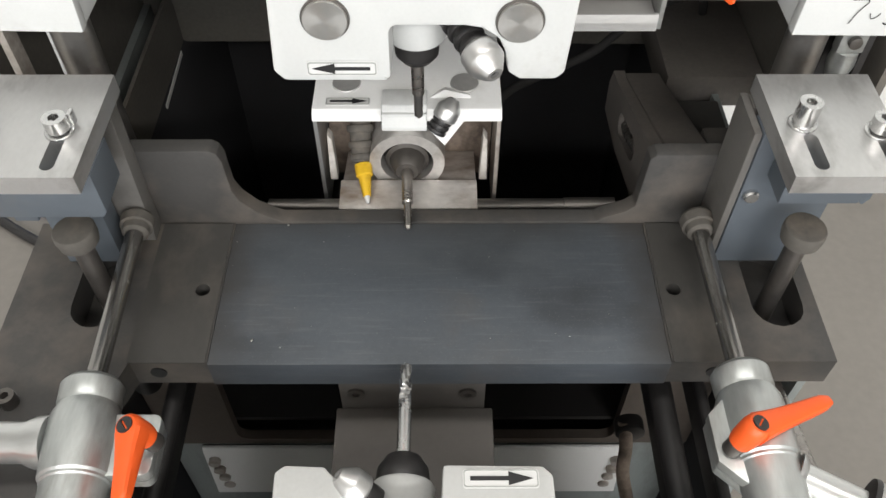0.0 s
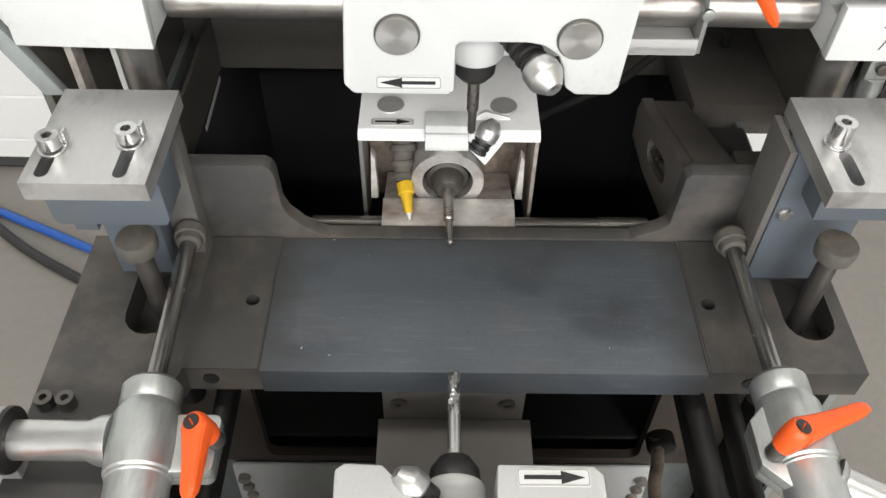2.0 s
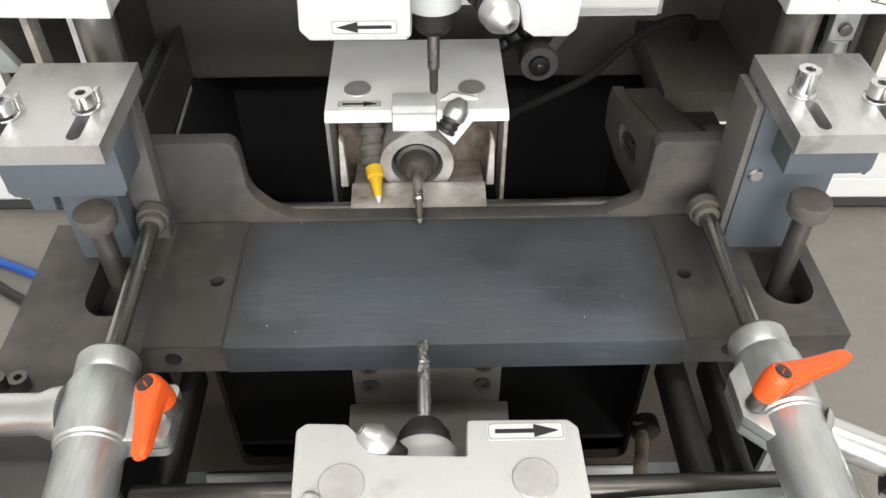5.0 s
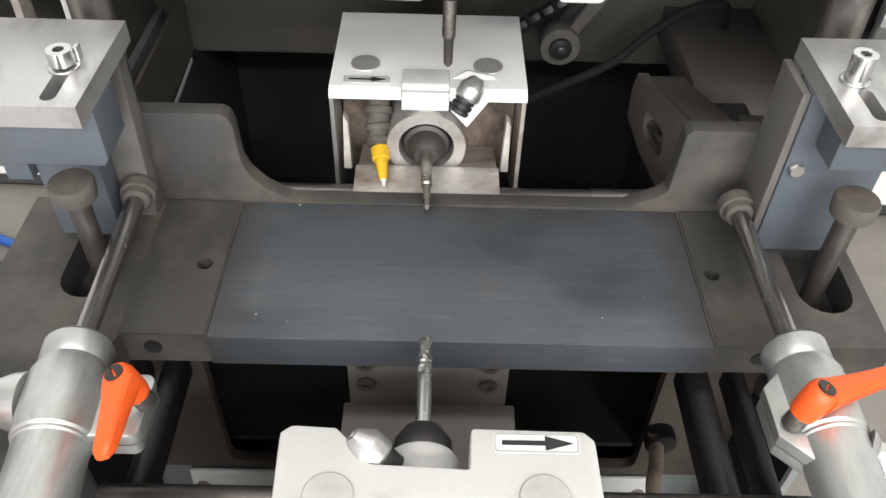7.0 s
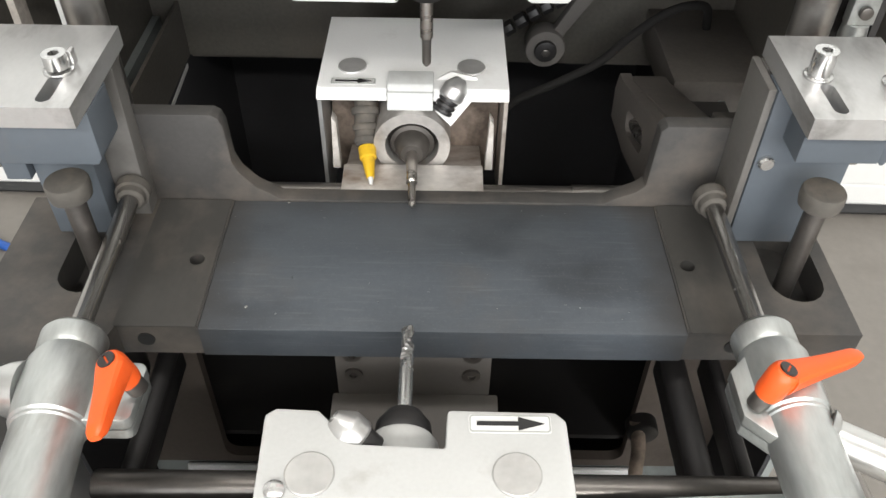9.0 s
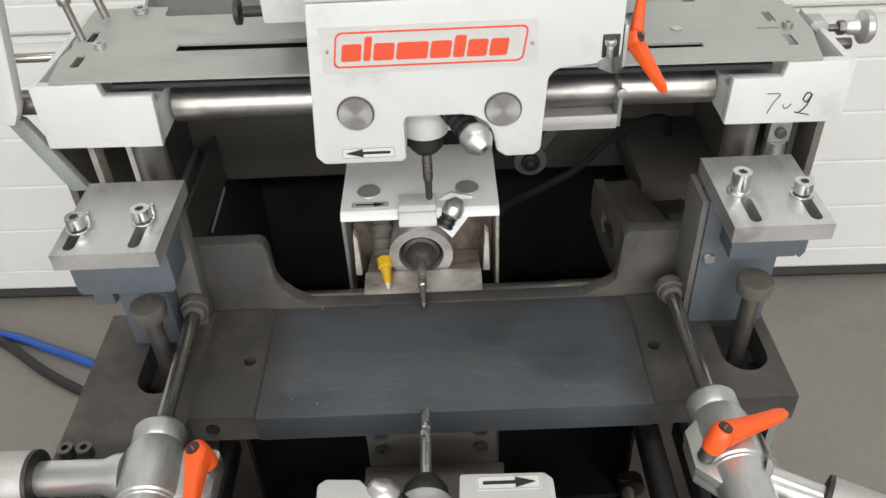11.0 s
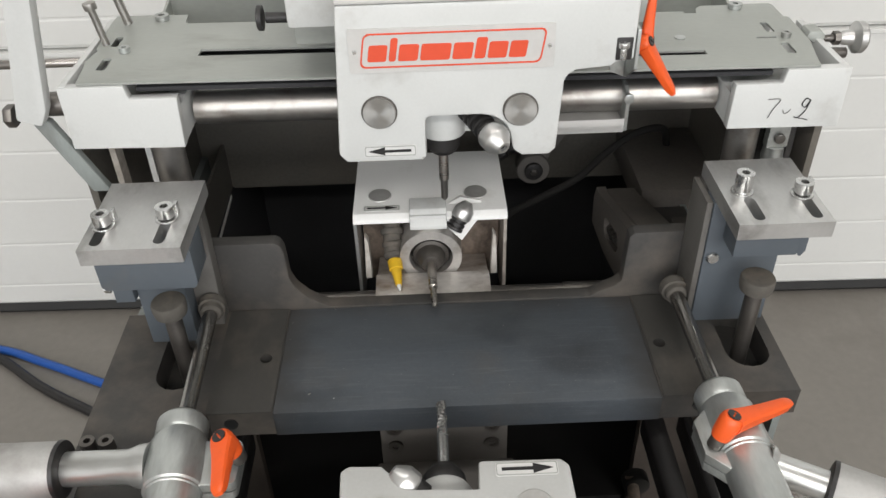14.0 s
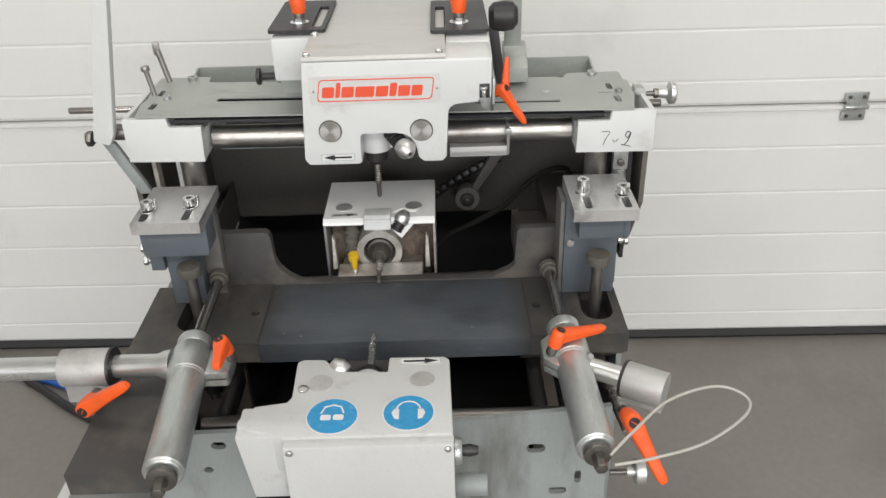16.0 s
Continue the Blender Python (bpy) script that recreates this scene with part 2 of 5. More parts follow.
def table_paint():
    """Blue-grey paint rubbed by profiles: long scratches along x, chalky smears, brown dust."""
    m = material("worn_blue_table", (0.064, 0.074, 0.086), 0.46, var=0.16, scale=8, fine=220, bump=0.07, dirt=(0.085, 0.078, 0.07), dirt_amount=0.22, dirt_scale=9)
    nt = m.node_tree
    nd, ln = nt.nodes, nt.links
    bsdf = nd["Principled BSDF"]
    base = bsdf.inputs["Base Color"].links[0].from_socket
    tc = nd.new("ShaderNodeTexCoord")
    for sx, sy, sc, lo, hi, amount, color in ((0.06, 1.0, 420.0, 0.57, 0.80, 0.34, (0.16, 0.172, 0.183)), (0.3, 1.0, 60.0, 0.58, 0.74, 0.22, (0.125, 0.135, 0.145)), (0.35, 1.0, 24.0, 0.50, 0.74, 0.55, (0.088, 0.099, 0.110)), (0.5, 1.0, 7.0, 0.50, 0.66, 0.5, (0.074, 0.081, 0.088)), (0.7, 1.0, 14.0, 0.52, 0.70, 0.7, (0.024, 0.027, 0.031)), (1.0, 1.0, 700.0, 0.58, 0.75, 0.35, (0.13, 0.135, 0.14)), (1.0, 1.0, 330.0, 0.74, 0.80, 0.5, (0.3, 0.3, 0.3))):
        mp = nd.new("ShaderNodeMapping")
        mp.inputs["Scale"].default_value = (sx, sy, 1)
        mp.inputs["Rotation"].default_value = (0, 0, 0.02)
        ln.new(tc.outputs["Object"], mp.inputs[0])
        n = nd.new("ShaderNodeTexNoise")
        n.inputs["Scale"].default_value, n.inputs["Detail"].default_value = sc, 4
        ln.new(mp.outputs[0], n.inputs[0])
        r = nd.new("ShaderNodeMapRange")
        r.inputs[1].default_value, r.inputs[2].default_value, r.inputs[4].default_value = lo, hi, amount
        ln.new(n.outputs[0], r.inputs[0])
        x = nd.new("ShaderNodeMix")
        x.data_type = "RGBA"
        ln.new(r.outputs[0], x.inputs[0])
        ln.new(base, x.inputs[6])
        x.inputs[7].default_value = (*color, 1)
        base = x.outputs[2]
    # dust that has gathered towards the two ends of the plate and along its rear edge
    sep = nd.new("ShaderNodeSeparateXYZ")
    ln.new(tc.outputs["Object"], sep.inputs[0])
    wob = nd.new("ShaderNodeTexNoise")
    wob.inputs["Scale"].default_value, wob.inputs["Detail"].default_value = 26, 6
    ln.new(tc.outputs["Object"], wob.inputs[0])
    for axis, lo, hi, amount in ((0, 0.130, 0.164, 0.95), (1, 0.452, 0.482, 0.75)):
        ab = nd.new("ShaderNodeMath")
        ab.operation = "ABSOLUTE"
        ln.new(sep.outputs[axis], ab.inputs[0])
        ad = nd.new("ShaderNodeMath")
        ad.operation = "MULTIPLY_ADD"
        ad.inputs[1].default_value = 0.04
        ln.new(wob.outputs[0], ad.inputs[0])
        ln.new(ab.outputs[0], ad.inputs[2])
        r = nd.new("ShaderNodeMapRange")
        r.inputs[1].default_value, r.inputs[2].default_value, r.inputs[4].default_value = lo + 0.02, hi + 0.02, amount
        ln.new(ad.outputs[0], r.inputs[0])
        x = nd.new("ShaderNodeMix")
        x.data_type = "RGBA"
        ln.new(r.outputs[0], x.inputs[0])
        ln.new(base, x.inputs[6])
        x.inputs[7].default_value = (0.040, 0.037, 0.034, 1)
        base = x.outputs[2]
    ln.new(base, bsdf.inputs["Base Color"])
    return m


TABLE = table_paint()


# ---- mesh helpers ----
def fresh():
    return bmesh.new()


def box(bm, x0, x1, y0, y1, z0, z1, bev=0.0):
    r = bmesh.ops.create_cube(bm, size=1, matrix=Matrix.Translation(((x0 + x1) / 2, (y0 + y1) / 2, (z0 + z1) / 2)) @ Matrix.Diagonal((x1 - x0, y1 - y0, z1 - z0, 1)))
    if bev:
        edges = list({e for v in r["verts"] for e in v.link_edges})
        bmesh.ops.bevel(bm, geom=edges, offset=bev, segments=2, affect="EDGES", profile=0.6)
    return bm


def lathe(bm, p0, p1, profile, seg=28):
    """profile: (fraction of the way from p0 to p1, radius) pairs; closed at both ends."""
    p0, p1 = Vector(p0), Vector(p1)
    q = (p1 - p0).to_track_quat("Z", "Y")
    rings = []
    for f, r in profile:
        c = p0.lerp(p1, f)
        rings.append([bm.verts.new(c + q @ Vector((r * math.cos(2 * math.pi * i / seg), r * math.sin(2 * math.pi * i / seg), 0))) for i in range(seg)])
    for a, b in zip(rings, rings[1:]):
        for i in range(seg):
            bm.faces.new((a[i], a[(i + 1) % seg], b[(i + 1) % seg], b[i]))
    bm.faces.new(rings[0][::-1])
    bm.faces.new(rings[-1])
    return bm


def cyl(bm, p0, p1, r, bev=0.0, seg=28, r1=None):
    n = (Vector(p1) - Vector(p0)).length
    r1 = r if r1 is None else r1
    if bev:
        b = bev / n
        return lathe(bm, p0, p1, [(0, r - bev), (b * 0.3, r - bev * 0.3), (b, r), (1 - b, r1), (1 - b * 0.3, r1 - bev * 0.3), (1, r1 - bev)], seg)
    return lathe(bm, p0, p1, [(0, r), (1, r1)], seg)


def place(axis, u, v, w):
    return {"x": (w, u, v), "y": (u, w, v), "z": (u, v, w)}[axis]


def prism(bm, pts, axis, a, b, bev=0.0):
    """A polygon in the plane across axis, drawn out from a to b."""
    lo = [bm.verts.new(place(axis, u, v, a)) for u, v in pts]
    hi = [bm.verts.new(place(axis, u, v, b)) for u, v in pts]
    n = len(pts)
    faces = [bm.faces.new(lo), bm.faces.new(hi[::-1])]
    faces += [bm.faces.new((lo[i], hi[i], hi[(i + 1) % n], lo[(i + 1) % n])) for i in range(n)]
    bmesh.ops.recalc_face_normals(bm, faces=faces)
    if bev:
        edges = list({e for f in faces for e in f.edges if e.calc_face_angle(0) > 0.5})
        bmesh.ops.bevel(bm, geom=edges, offset=bev, segments=2, affect="EDGES", profile=0.6)
    return bm


def slab(bm, outer, holes, axis, a, b):
    """A plate with openings right through it."""
    edges = []
    for loop in [outer, *holes]:
        vs = [bm.verts.new(place(axis, u, v, a)) for u, v in loop]
        edges += [bm.edges.new((vs[i], vs[(i + 1) % len(vs)])) for i in range(len(vs))]
    r = bmesh.ops.triangle_fill(bm, use_beauty=True, use_dissolve=False, edges=edges)
    faces = [g for g in r["geom"] if isinstance(g, bmesh.types.BMFace)]
    ext = bmesh.ops.extrude_face_region(bm, geom=faces)
    vs = [g for g in ext["geom"] if isinstance(g, bmesh.types.BMVert)]
    bmesh.ops.translate(bm, verts=vs, vec=place(axis, 0, 0, b - a))
    bm.faces.ensure_lookup_table()
    bmesh.ops.recalc_face_normals(bm, faces=bm.faces[:])
    return bm


def stadium(cx, cy, length, width, angle=0.0, n=8):
    """An outline with round ends; angle in degrees from the first axis."""
    r, h, a = width / 2, (length - width) / 2, radians(angle)
    pts = [(h + r * math.cos(t), r * math.sin(t)) for t in [-math.pi / 2 + math.pi * i / n for i in range(n + 1)]]
    pts += [(-h + r * math.cos(t), r * math.sin(t)) for t in [math.pi / 2 + math.pi * i / n for i in range(n + 1)]]
    return [(cx + x * math.cos(a) - y * math.sin(a), cy + x * math.sin(a) + y * math.cos(a)) for x, y in pts]


def ring(cx, cy, r, n=20):
    return [(cx + r * math.cos(2 * math.pi * i / n), cy + r * math.sin(2 * math.pi * i / n)) for i in range(n)]


def rounded(x0, x1, y0, y1, r, n=5):
    pts = []
    for cx, cy, s in ((x1 - r, y1 - r, 0), (x0 + r, y1 - r, 90), (x0 + r, y0 + r, 180), (x1 - r, y0 + r, 270)):
        pts += [(cx + r * math.cos(radians(s + 90 * i / n)), cy + r * math.sin(radians(s + 90 * i / n))) for i in range(n + 1)]
    return pts


def sweep(bm, pts, r, seg=10, steps=8):
    """A round tube along a smooth line through pts."""
    p = [Vector(q) for q in pts]
    p = [2 * p[0] - p[1], *p, 2 * p[-1] - p[-2]]
    line = []
    for i in range(1, len(p) - 2):
        for k in range(steps):
            t = k / steps
            line.append(0.5 * (2 * p[i] + (p[i + 1] - p[i - 1]) * t + (2 * p[i - 1] - 5 * p[i] + 4 * p[i + 1] - p[i + 2]) * t * t + (3 * p[i] - p[i - 1] - 3 * p[i + 1] + p[i + 2]) * t ** 3))
    line.append(p[-2])
    rings, up = [], Vector((0.13, 0.31, 0.94))
    for i, c in enumerate(line):
        d = (line[min(i + 1, len(line) - 1)] - line[max(i - 1, 0)]).normalized()
        u = (up - d * up.dot(d)).normalized()
        w = d.cross(u)
        up = u
        rings.append([bm.verts.new(c + r * (u * math.cos(2 * math.pi * k / seg) + w * math.sin(2 * math.pi * k / seg))) for k in range(seg)])
    for a, b in zip(rings, rings[1:]):
        for k in range(seg):
            bm.faces.new((a[k], a[(k + 1) % seg], b[(k + 1) % seg], b[k]))
    bm.faces.new(rings[0][::-1])
    bm.faces.new(rings[-1])
    return bm


def mesh_object(name, bm, mat, smooth=32):
    me = bpy.data.meshes.new(name)
    bmesh.ops.recalc_face_normals(bm, faces=bm.faces[:])
    bm.to_mesh(me)
    bm.free()
    me.materials.append(mat)
    me.polygons.foreach_set("use_smooth", [True] * len(me.polygons))
    me.set_sharp_from_angle(angle=radians(smooth))
    return new(name, me)


def part(name, bm, mat, parent, label="", smooth=32):
    ob = mesh_object(name, bm, mat, smooth)
    ob.parent = parent
    if parent.type == "EMPTY":
        ob.matrix_parent_inverse = parent.matrix_basis.inverted()
    if label:
        ob["label"] = label
    return ob


def thing(name, base, label, category, group="", kind=""):
    ob = new(name)
    ob.empty_display_size = 0.02
    ob.matrix_basis = Matrix.Translation(base)
    return tagged(ob, label, category, group, kind)


def single(name, bm, mat, label, category="", group="", kind=""):
    return tagged(mesh_object(name, bm, mat), label, category, group, kind)


# ---- the room ----
DOOR_Y = 1.405
bm = fresh()
box(bm, -4.0, 4.0, -4.0, 4.0, -0.2, 0.0)
single("floor", bm, CONCRETE, "grey-brown polished concrete workshop floor", "floor", kind="structure")
for nm, b in (("wall_west", (-4.2, -4.0, -4.2, 4.2, 0, 3.2)), ("wall_east", (4.0, 4.2, -4.2, 4.2, 0, 3.2))):
    bm = fresh()
    box(bm, *b)
    single(nm, bm, PLASTER, "plain light plaster workshop wall", "wall", kind="structure")
# unseen wall; its window opening is assumed, to hold the added front lamp
bm = fresh()
slab(bm, [(-4.0, 0), (4.0, 0), (4.0, 3.2), (-4.0, 3.2)], [[(-3.1, 1.0), (3.1, 1.0), (3.1, 2.8), (-3.1, 2.8)]], "y", -4.2, -4.0)
single("wall_south", bm, PLASTER, "plain light plaster wall, unseen, with an assumed window opening", "wall", kind="structure")
bm = fresh()
box(bm, -4.2, 4.2, -4.2, 4.2, 3.2, 3.4)
single("ceiling", bm, PLASTER, "plain light workshop ceiling", "ceiling", kind="structure")

# sectional door: panels with shallow pressed ribs, joints between them
door = thing("door_1", (0, DOOR_Y, 0), "white ribbed sectional garage door, closed, with a black floor seal", "garage door", kind="structure")
RIB, PANEL_H = 0.118, 0.638
for k in range(5):
    z0 = 0.028 + k * PANEL_H
    bm = fresh()
    prof = [(DOOR_Y + 0.04, z0), (DOOR_Y + 0.006, z0), (DOOR_Y, z0 + 0.008)]
    z = z0 + RIB * 0.5
    while z < z0 + PANEL_H - 0.04:
        prof += [(DOOR_Y, z - 0.004), (DOOR_Y + 0.0010, z - 0.0015), (DOOR_Y + 0.0010, z + 0.0015), (DOOR_Y, z + 0.004)]
        z += RIB
    top = z0 + PANEL_H - 0.004
    prof += [(DOOR_Y, top - 0.012), (DOOR_Y - 0.006, top - 0.009), (DOOR_Y - 0.006, top - 0.001), (DOOR_Y + 0.006, top), (DOOR_Y + 0.04, top)]
    prism(bm, prof, "x", -4.0, 4.0)
    part("panel", bm, DOORWHITE, door, "", 2)
bm = fresh()
prism(bm, [(DOOR_Y + 0.035, 0), (DOOR_Y + 0.005, 0), (DOOR_Y - 0.004, 0.012), (DOOR_Y + 0.006, 0.027), (DOOR_Y + 0.035, 0.027)], "x", -4.0, 4.0)
part("floor_seal", bm, SEAL, door, "black rubber seal along the floor")
door.matrix_basis = pose(0, DOOR_Y, 0, 0, 0, -1.1)
HX, DOOR_Y = 1.008, DOOR_Y - 0.019
hinge = thing("door_hinge", (HX, DOOR_Y, 0.662), "galvanised steel hinge plate across a door joint", "hinge")
for z0, z1 in ((0.672, 0.694), (0.626, 0.649)):
    bm = fresh()
    box(bm, HX - 0.027, HX + 0.027, DOOR_Y - 0.008, DOOR_Y - 0.0065, z0, z1, 0.0006)
    part("leaf", bm, ZINC, hinge)
    for dx in (-0.016, 0.016):
        bm = fresh()
        cyl(bm, (HX + dx, DOOR_Y - 0.011, (z0 + z1) / 2), (HX + dx, DOOR_Y - 0.0075, (z0 + z1) / 2), 0.0045, seg=6)
        part("screw", bm, DARKSTEEL, hinge)
bm = fresh()
cyl(bm, (HX - 0.027, DOOR_Y - 0.014, 0.6605), (HX + 0.027, DOOR_Y - 0.014, 0.6605), 0.006, 0.001)
box(bm, HX - 0.023, HX + 0.023, DOOR_Y - 0.013, DOOR_Y - 0.0068, 0.648, 0.673)
part("pin", bm, ZINC, hinge)

# ---- machine stand and housing ----
stand = thing("machine_stand", (0, 0.55, 0), "grey painted steel stand of a copy router, dusty inside", "machine stand")
bm = fresh()
front_holes = [stadium(-0.181, 0.751, 0.016, 0.010, 0), stadium(-0.197, 0.717, 0.010, 0.008, 0), stadium(0.150, 0.735, 0.020, 0.012, 0), stadium(0.196, 0.692, 0.018, 0.007, 90), stadium(0.175, 0.672, 0.020, 0.010, 0)]
slab(bm, [(-0.255, 0.0), (0.226, 0.0), (0.226, 0.79), (0.07, 0.775), (-0.20, 0.768), (-0.255, 0.768)], front_holes, "y", 0.242, 0.248)
part("front_panel", bm, GREYPAINT, stand, "grey-green front panel with drilled holes")
bm = fresh()
box(bm, -0.3090, -0.2985, 0.150, 0.46, 0.0, 0.7735)
part("side_panel", bm, SIDEGREY, stand, "pale grey side panel")
bm = fresh()
box(bm, -0.3070, -0.2985, 0.4605, 0.95, 0.0, 0.7725)
part("rear_side_panel", bm, GREYPAINT, stand)
bm = fresh()
box(bm, 0.255, 0.261, 0.36, 0.95, 0.0, 0.77)
part("side_panel", bm, GREYPAINT, stand)
# black sheets put the shade of the stand's depth into colour
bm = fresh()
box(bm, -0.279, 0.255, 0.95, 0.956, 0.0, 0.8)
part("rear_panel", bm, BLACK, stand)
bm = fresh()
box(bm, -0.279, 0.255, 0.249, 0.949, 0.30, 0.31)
part("shade_floor", bm, BLACK, stand, "black sheet standing in for the dark depth of the stand")
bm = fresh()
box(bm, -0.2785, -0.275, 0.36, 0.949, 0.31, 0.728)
part("shade_lining", bm, BLACK, stand)
bm = fresh()
box(bm, -0.2785, -0.275, 0.49, 0.799, 0.7285, 0.79)
part("inner_side", bm, PANEL, stand)
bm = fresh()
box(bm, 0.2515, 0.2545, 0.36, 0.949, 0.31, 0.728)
part("shade_lining", bm, BLACK, stand)
bm = fresh()
box(bm, 0.2515, 0.2545, 0.49, 0.799, 0.7285, 0.754)
part("inner_side", bm, PANEL, stand)
# cast wall deep under the table, with two openings and cream covers below them
bm = fresh()
slab(bm, [(-0.2735, 0.50), (0.2505, 0.50), (0.2505, 0.770), (-0.2735, 0.770)], [rounded(-0.201, -0.052, 0.510, 0.755, 0.012), rounded(0.042, 0.174, 0.510, 0.755, 0.012)], "y", 0.440, 0.450)
part("cross_wall", bm, WALLBROWN, stand, "dusty cast wall with two square openings")
bm = fresh()
box(bm, -0.2735, 0.2505, 0.4505, 0.56, 0.530, 0.536)
part("inner_ledge", bm, BLACKPL, stand)
for x0, x1 in ((-0.2405, -0.060), (0.045, 0.1905)):
    bm = fresh()
    prism(bm, [(0.4395, 0.498), (0.4395, 0.408), (0.427, 0.408), (0.434, 0.494), (0.436, 0.498)], "x", x0, x1, 0.0015)
    cover = part("guide_cover", bm, COVERWHITE, stand, "cream guide cover with a row of small screws")
    for i in range(4):
        xx = x0 + 0.010 + 0.002 * i if x0 < 0 else x1 - 0.008 - 0.002 * i
        zz = 0.478 - i * 0.017
        bm = fresh()
        cyl(bm, (xx, 0.436, zz), (xx, 0.4265, zz), 0.0062, 0.001, 12)
        part("cover_screw", bm, DIRTYMET, cover)
bm = fresh()
box(bm, -0.2735, 0.2505, 0.442, 0.449, 0.31, 0.4995)
part("lower_panel", bm, GREYPAINT, stand)
bm = fresh()
cyl(bm, (-0.2, 0.262, 0.763), (0.222, 0.262, 0.763), 0.009, 0.001)
part("guide_rail", bm, DARKSTEEL, stand, "round dark steel guide rail")
for x, r in ((-0.189, 0.0065), (0.160, 0.0086), (0.189, 0.0042)):
    bm = fresh()
    cyl(bm, (x, 0.262, 0.745), (x, 0.385, 0.745), r)
    box(bm, x - r * 0.7, x + r * 0.7, 0.27, 0.385, 0.718, 0.745, 0.001)
    part("support_rail", bm, BLACKPL, stand, "black support rail under the table")

bm = fresh()
cyl(bm, (0.232, 0.372, 0.760), (0.246, 0.236, 0.760), 0.008, 0.001)
part("side_rod", bm, STEEL, stand, "worn steel rod below the table wing")
bm = fresh()
sweep(bm, [(0.150, 0.376, 0.668), (0.152, 0.362, 0.652), (0.150, 0.348, 0.636), (0.155, 0.334, 0.615), (0.162, 0.322, 0.590)], 0.0055, 12)
part("air_elbow", bm, CORE, stand, "dull metal air elbow under the table")
bm = fresh()
cyl(bm, (0.155, 0.368, 0.660), (0.155, 0.382, 0.660), 0.012, 0.002)
part("grommet", bm, BLACKPL, stand)

# rear housing
housing = thing("rear_housing", (0, 0.8, 0.7), "dark brown painted rear housing round the chip chute", "machine housing")
bm = fresh()
slab(bm, [(-0.3055, 0.728), (0.2995, 0.722), (0.2995, 0.945), (-0.3055, 0.945)], [], "y", 0.80, 0.806)
part("rear_wall", bm, PANEL, housing)
bm = fresh()
prism(bm, [(0.806, 0.728), (0.949, 0.66), (0.949, 0.655), (0.806, 0.722)], "x", -0.281, 0.30)
part("chute_lip", bm, PANEL, housing)
for x0, x1 in ((-0.312, -0.306), (0.300, 0.306)):
    bm = fresh()
    prism(bm, [(0.505, 0.885), (0.56, 0.80), (0.62, 0.77), (0.806, 0.77), (0.806, 0.945), (0.66, 0.945), (0.63, 0.962), (0.505, 0.962)], "x", x0, x1)
    part("side_wall", bm, PANEL, housing)
bm = fresh()
box(bm, 0.21, 0.2990, 0.66, 0.80, 0.755, 0.79, 0.002)
part("side_shelf", bm, BROWNCAST, housing)
bm = fresh()
box(bm, -0.305, 0.299, 0.655, 0.806, 0.9455, 0.950)
part("cover_strip", bm, PANEL, housing)
# white strip painted in place of a gap with daylight behind it
bm = fresh()
prism(bm, [(0.700, 0.7175), (0.782, 0.7225), (0.782, 0.7275), (0.700, 0.7225)], "x", -0.2748, -0.2738)
part("daylight_strip", bm, PAPER, housing, "white strip standing in for daylight through a slit in the chute")

# table casting
table = thing("machine_table", (0, 0.41, 0.77), "dark cast machine table with a worn blue-grey centre plate", "machine table")
T = 0.80
bm = fresh()
out = [(-0.297, 0.158), (-0.222, 0.158), (-0.222, 0.30), (-0.205, 0.351), (-0.1535, 0.351), (-0.1535, 0.4735), (-0.299, 0.4735)]
slab(bm, out, [stadium(-0.238, 0.418, 0.078, 0.036, 90), ring(-0.1665, 0.41, 0.0052)], "z", T - 0.026, T)
part("left_wing", bm, CAST, table, "dusty dark cast wing with a slot")
bm = fresh()
slab(bm, [(0.155, 0.351), (0.265, 0.351), (0.265, 0.4735), (0.155, 0.4735)], [stadium(0.237, 0.418, 0.078, 0.036, 90), ring(0.1665, 0.41, 0.0052)], "z", T - 0.026, T)
part("right_wing", bm, CAST, table, "dusty dark cast wing with a slot")
# black filler in each hole, added to give the shade of its depth
for s, cx in ((-1, -0.1665), (1, 0.1665)):
    bm = fresh()
    cyl(bm, (cx, 0.41, T - 0.04), (cx, 0.41, T - 0.012), 0.0051)
    part("hole_shade", bm, BLACK, table)
bm = fresh()
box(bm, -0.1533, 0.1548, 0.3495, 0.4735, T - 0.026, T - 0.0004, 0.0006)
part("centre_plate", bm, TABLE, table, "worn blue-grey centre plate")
bm = fresh()
prism(bm, [(0.351, T - 0.0265), (0.4735, T - 0.0265), (0.4735, T - 0.05), (0.375, T - 0.05)], "x", 0.145, 0.262, 0.0015)
part("rib", bm, CAST, table)
bm = fresh()
prism(bm, [(0.375, T - 0.0265), (0.4735, T - 0.0265), (0.4735, T - 0.05), (0.39, T - 0.05)], "x", -0.262, -0.16, 0.0015)
part("rib", bm, CAST, table)
for x0, x1, hx in ((-0.2065, -0.1545, -0.1665), (0.1562, 0.2045, 0.1665)):
    bm = fresh()
    slab(bm, rounded(x0, x1, 0.3502, 0.4725, 0.0008), [ring(hx, 0.41, 0.0052)], "z", T + 0.0001, T + 0.0011)
    part("wear_plate", bm, WEAR, table, "dusty steel wear plate with a threaded hole")
# no opening here: ink-black discs paint the shade of two threaded holes
for hx in (-0.188, 0.186):
    bm = fresh()
    cyl(bm, (hx, 0.3500, T - 0.012), (hx, 0.3535, T - 0.012), 0.0055)
    part("hole_shade_disc", bm, INK, table)
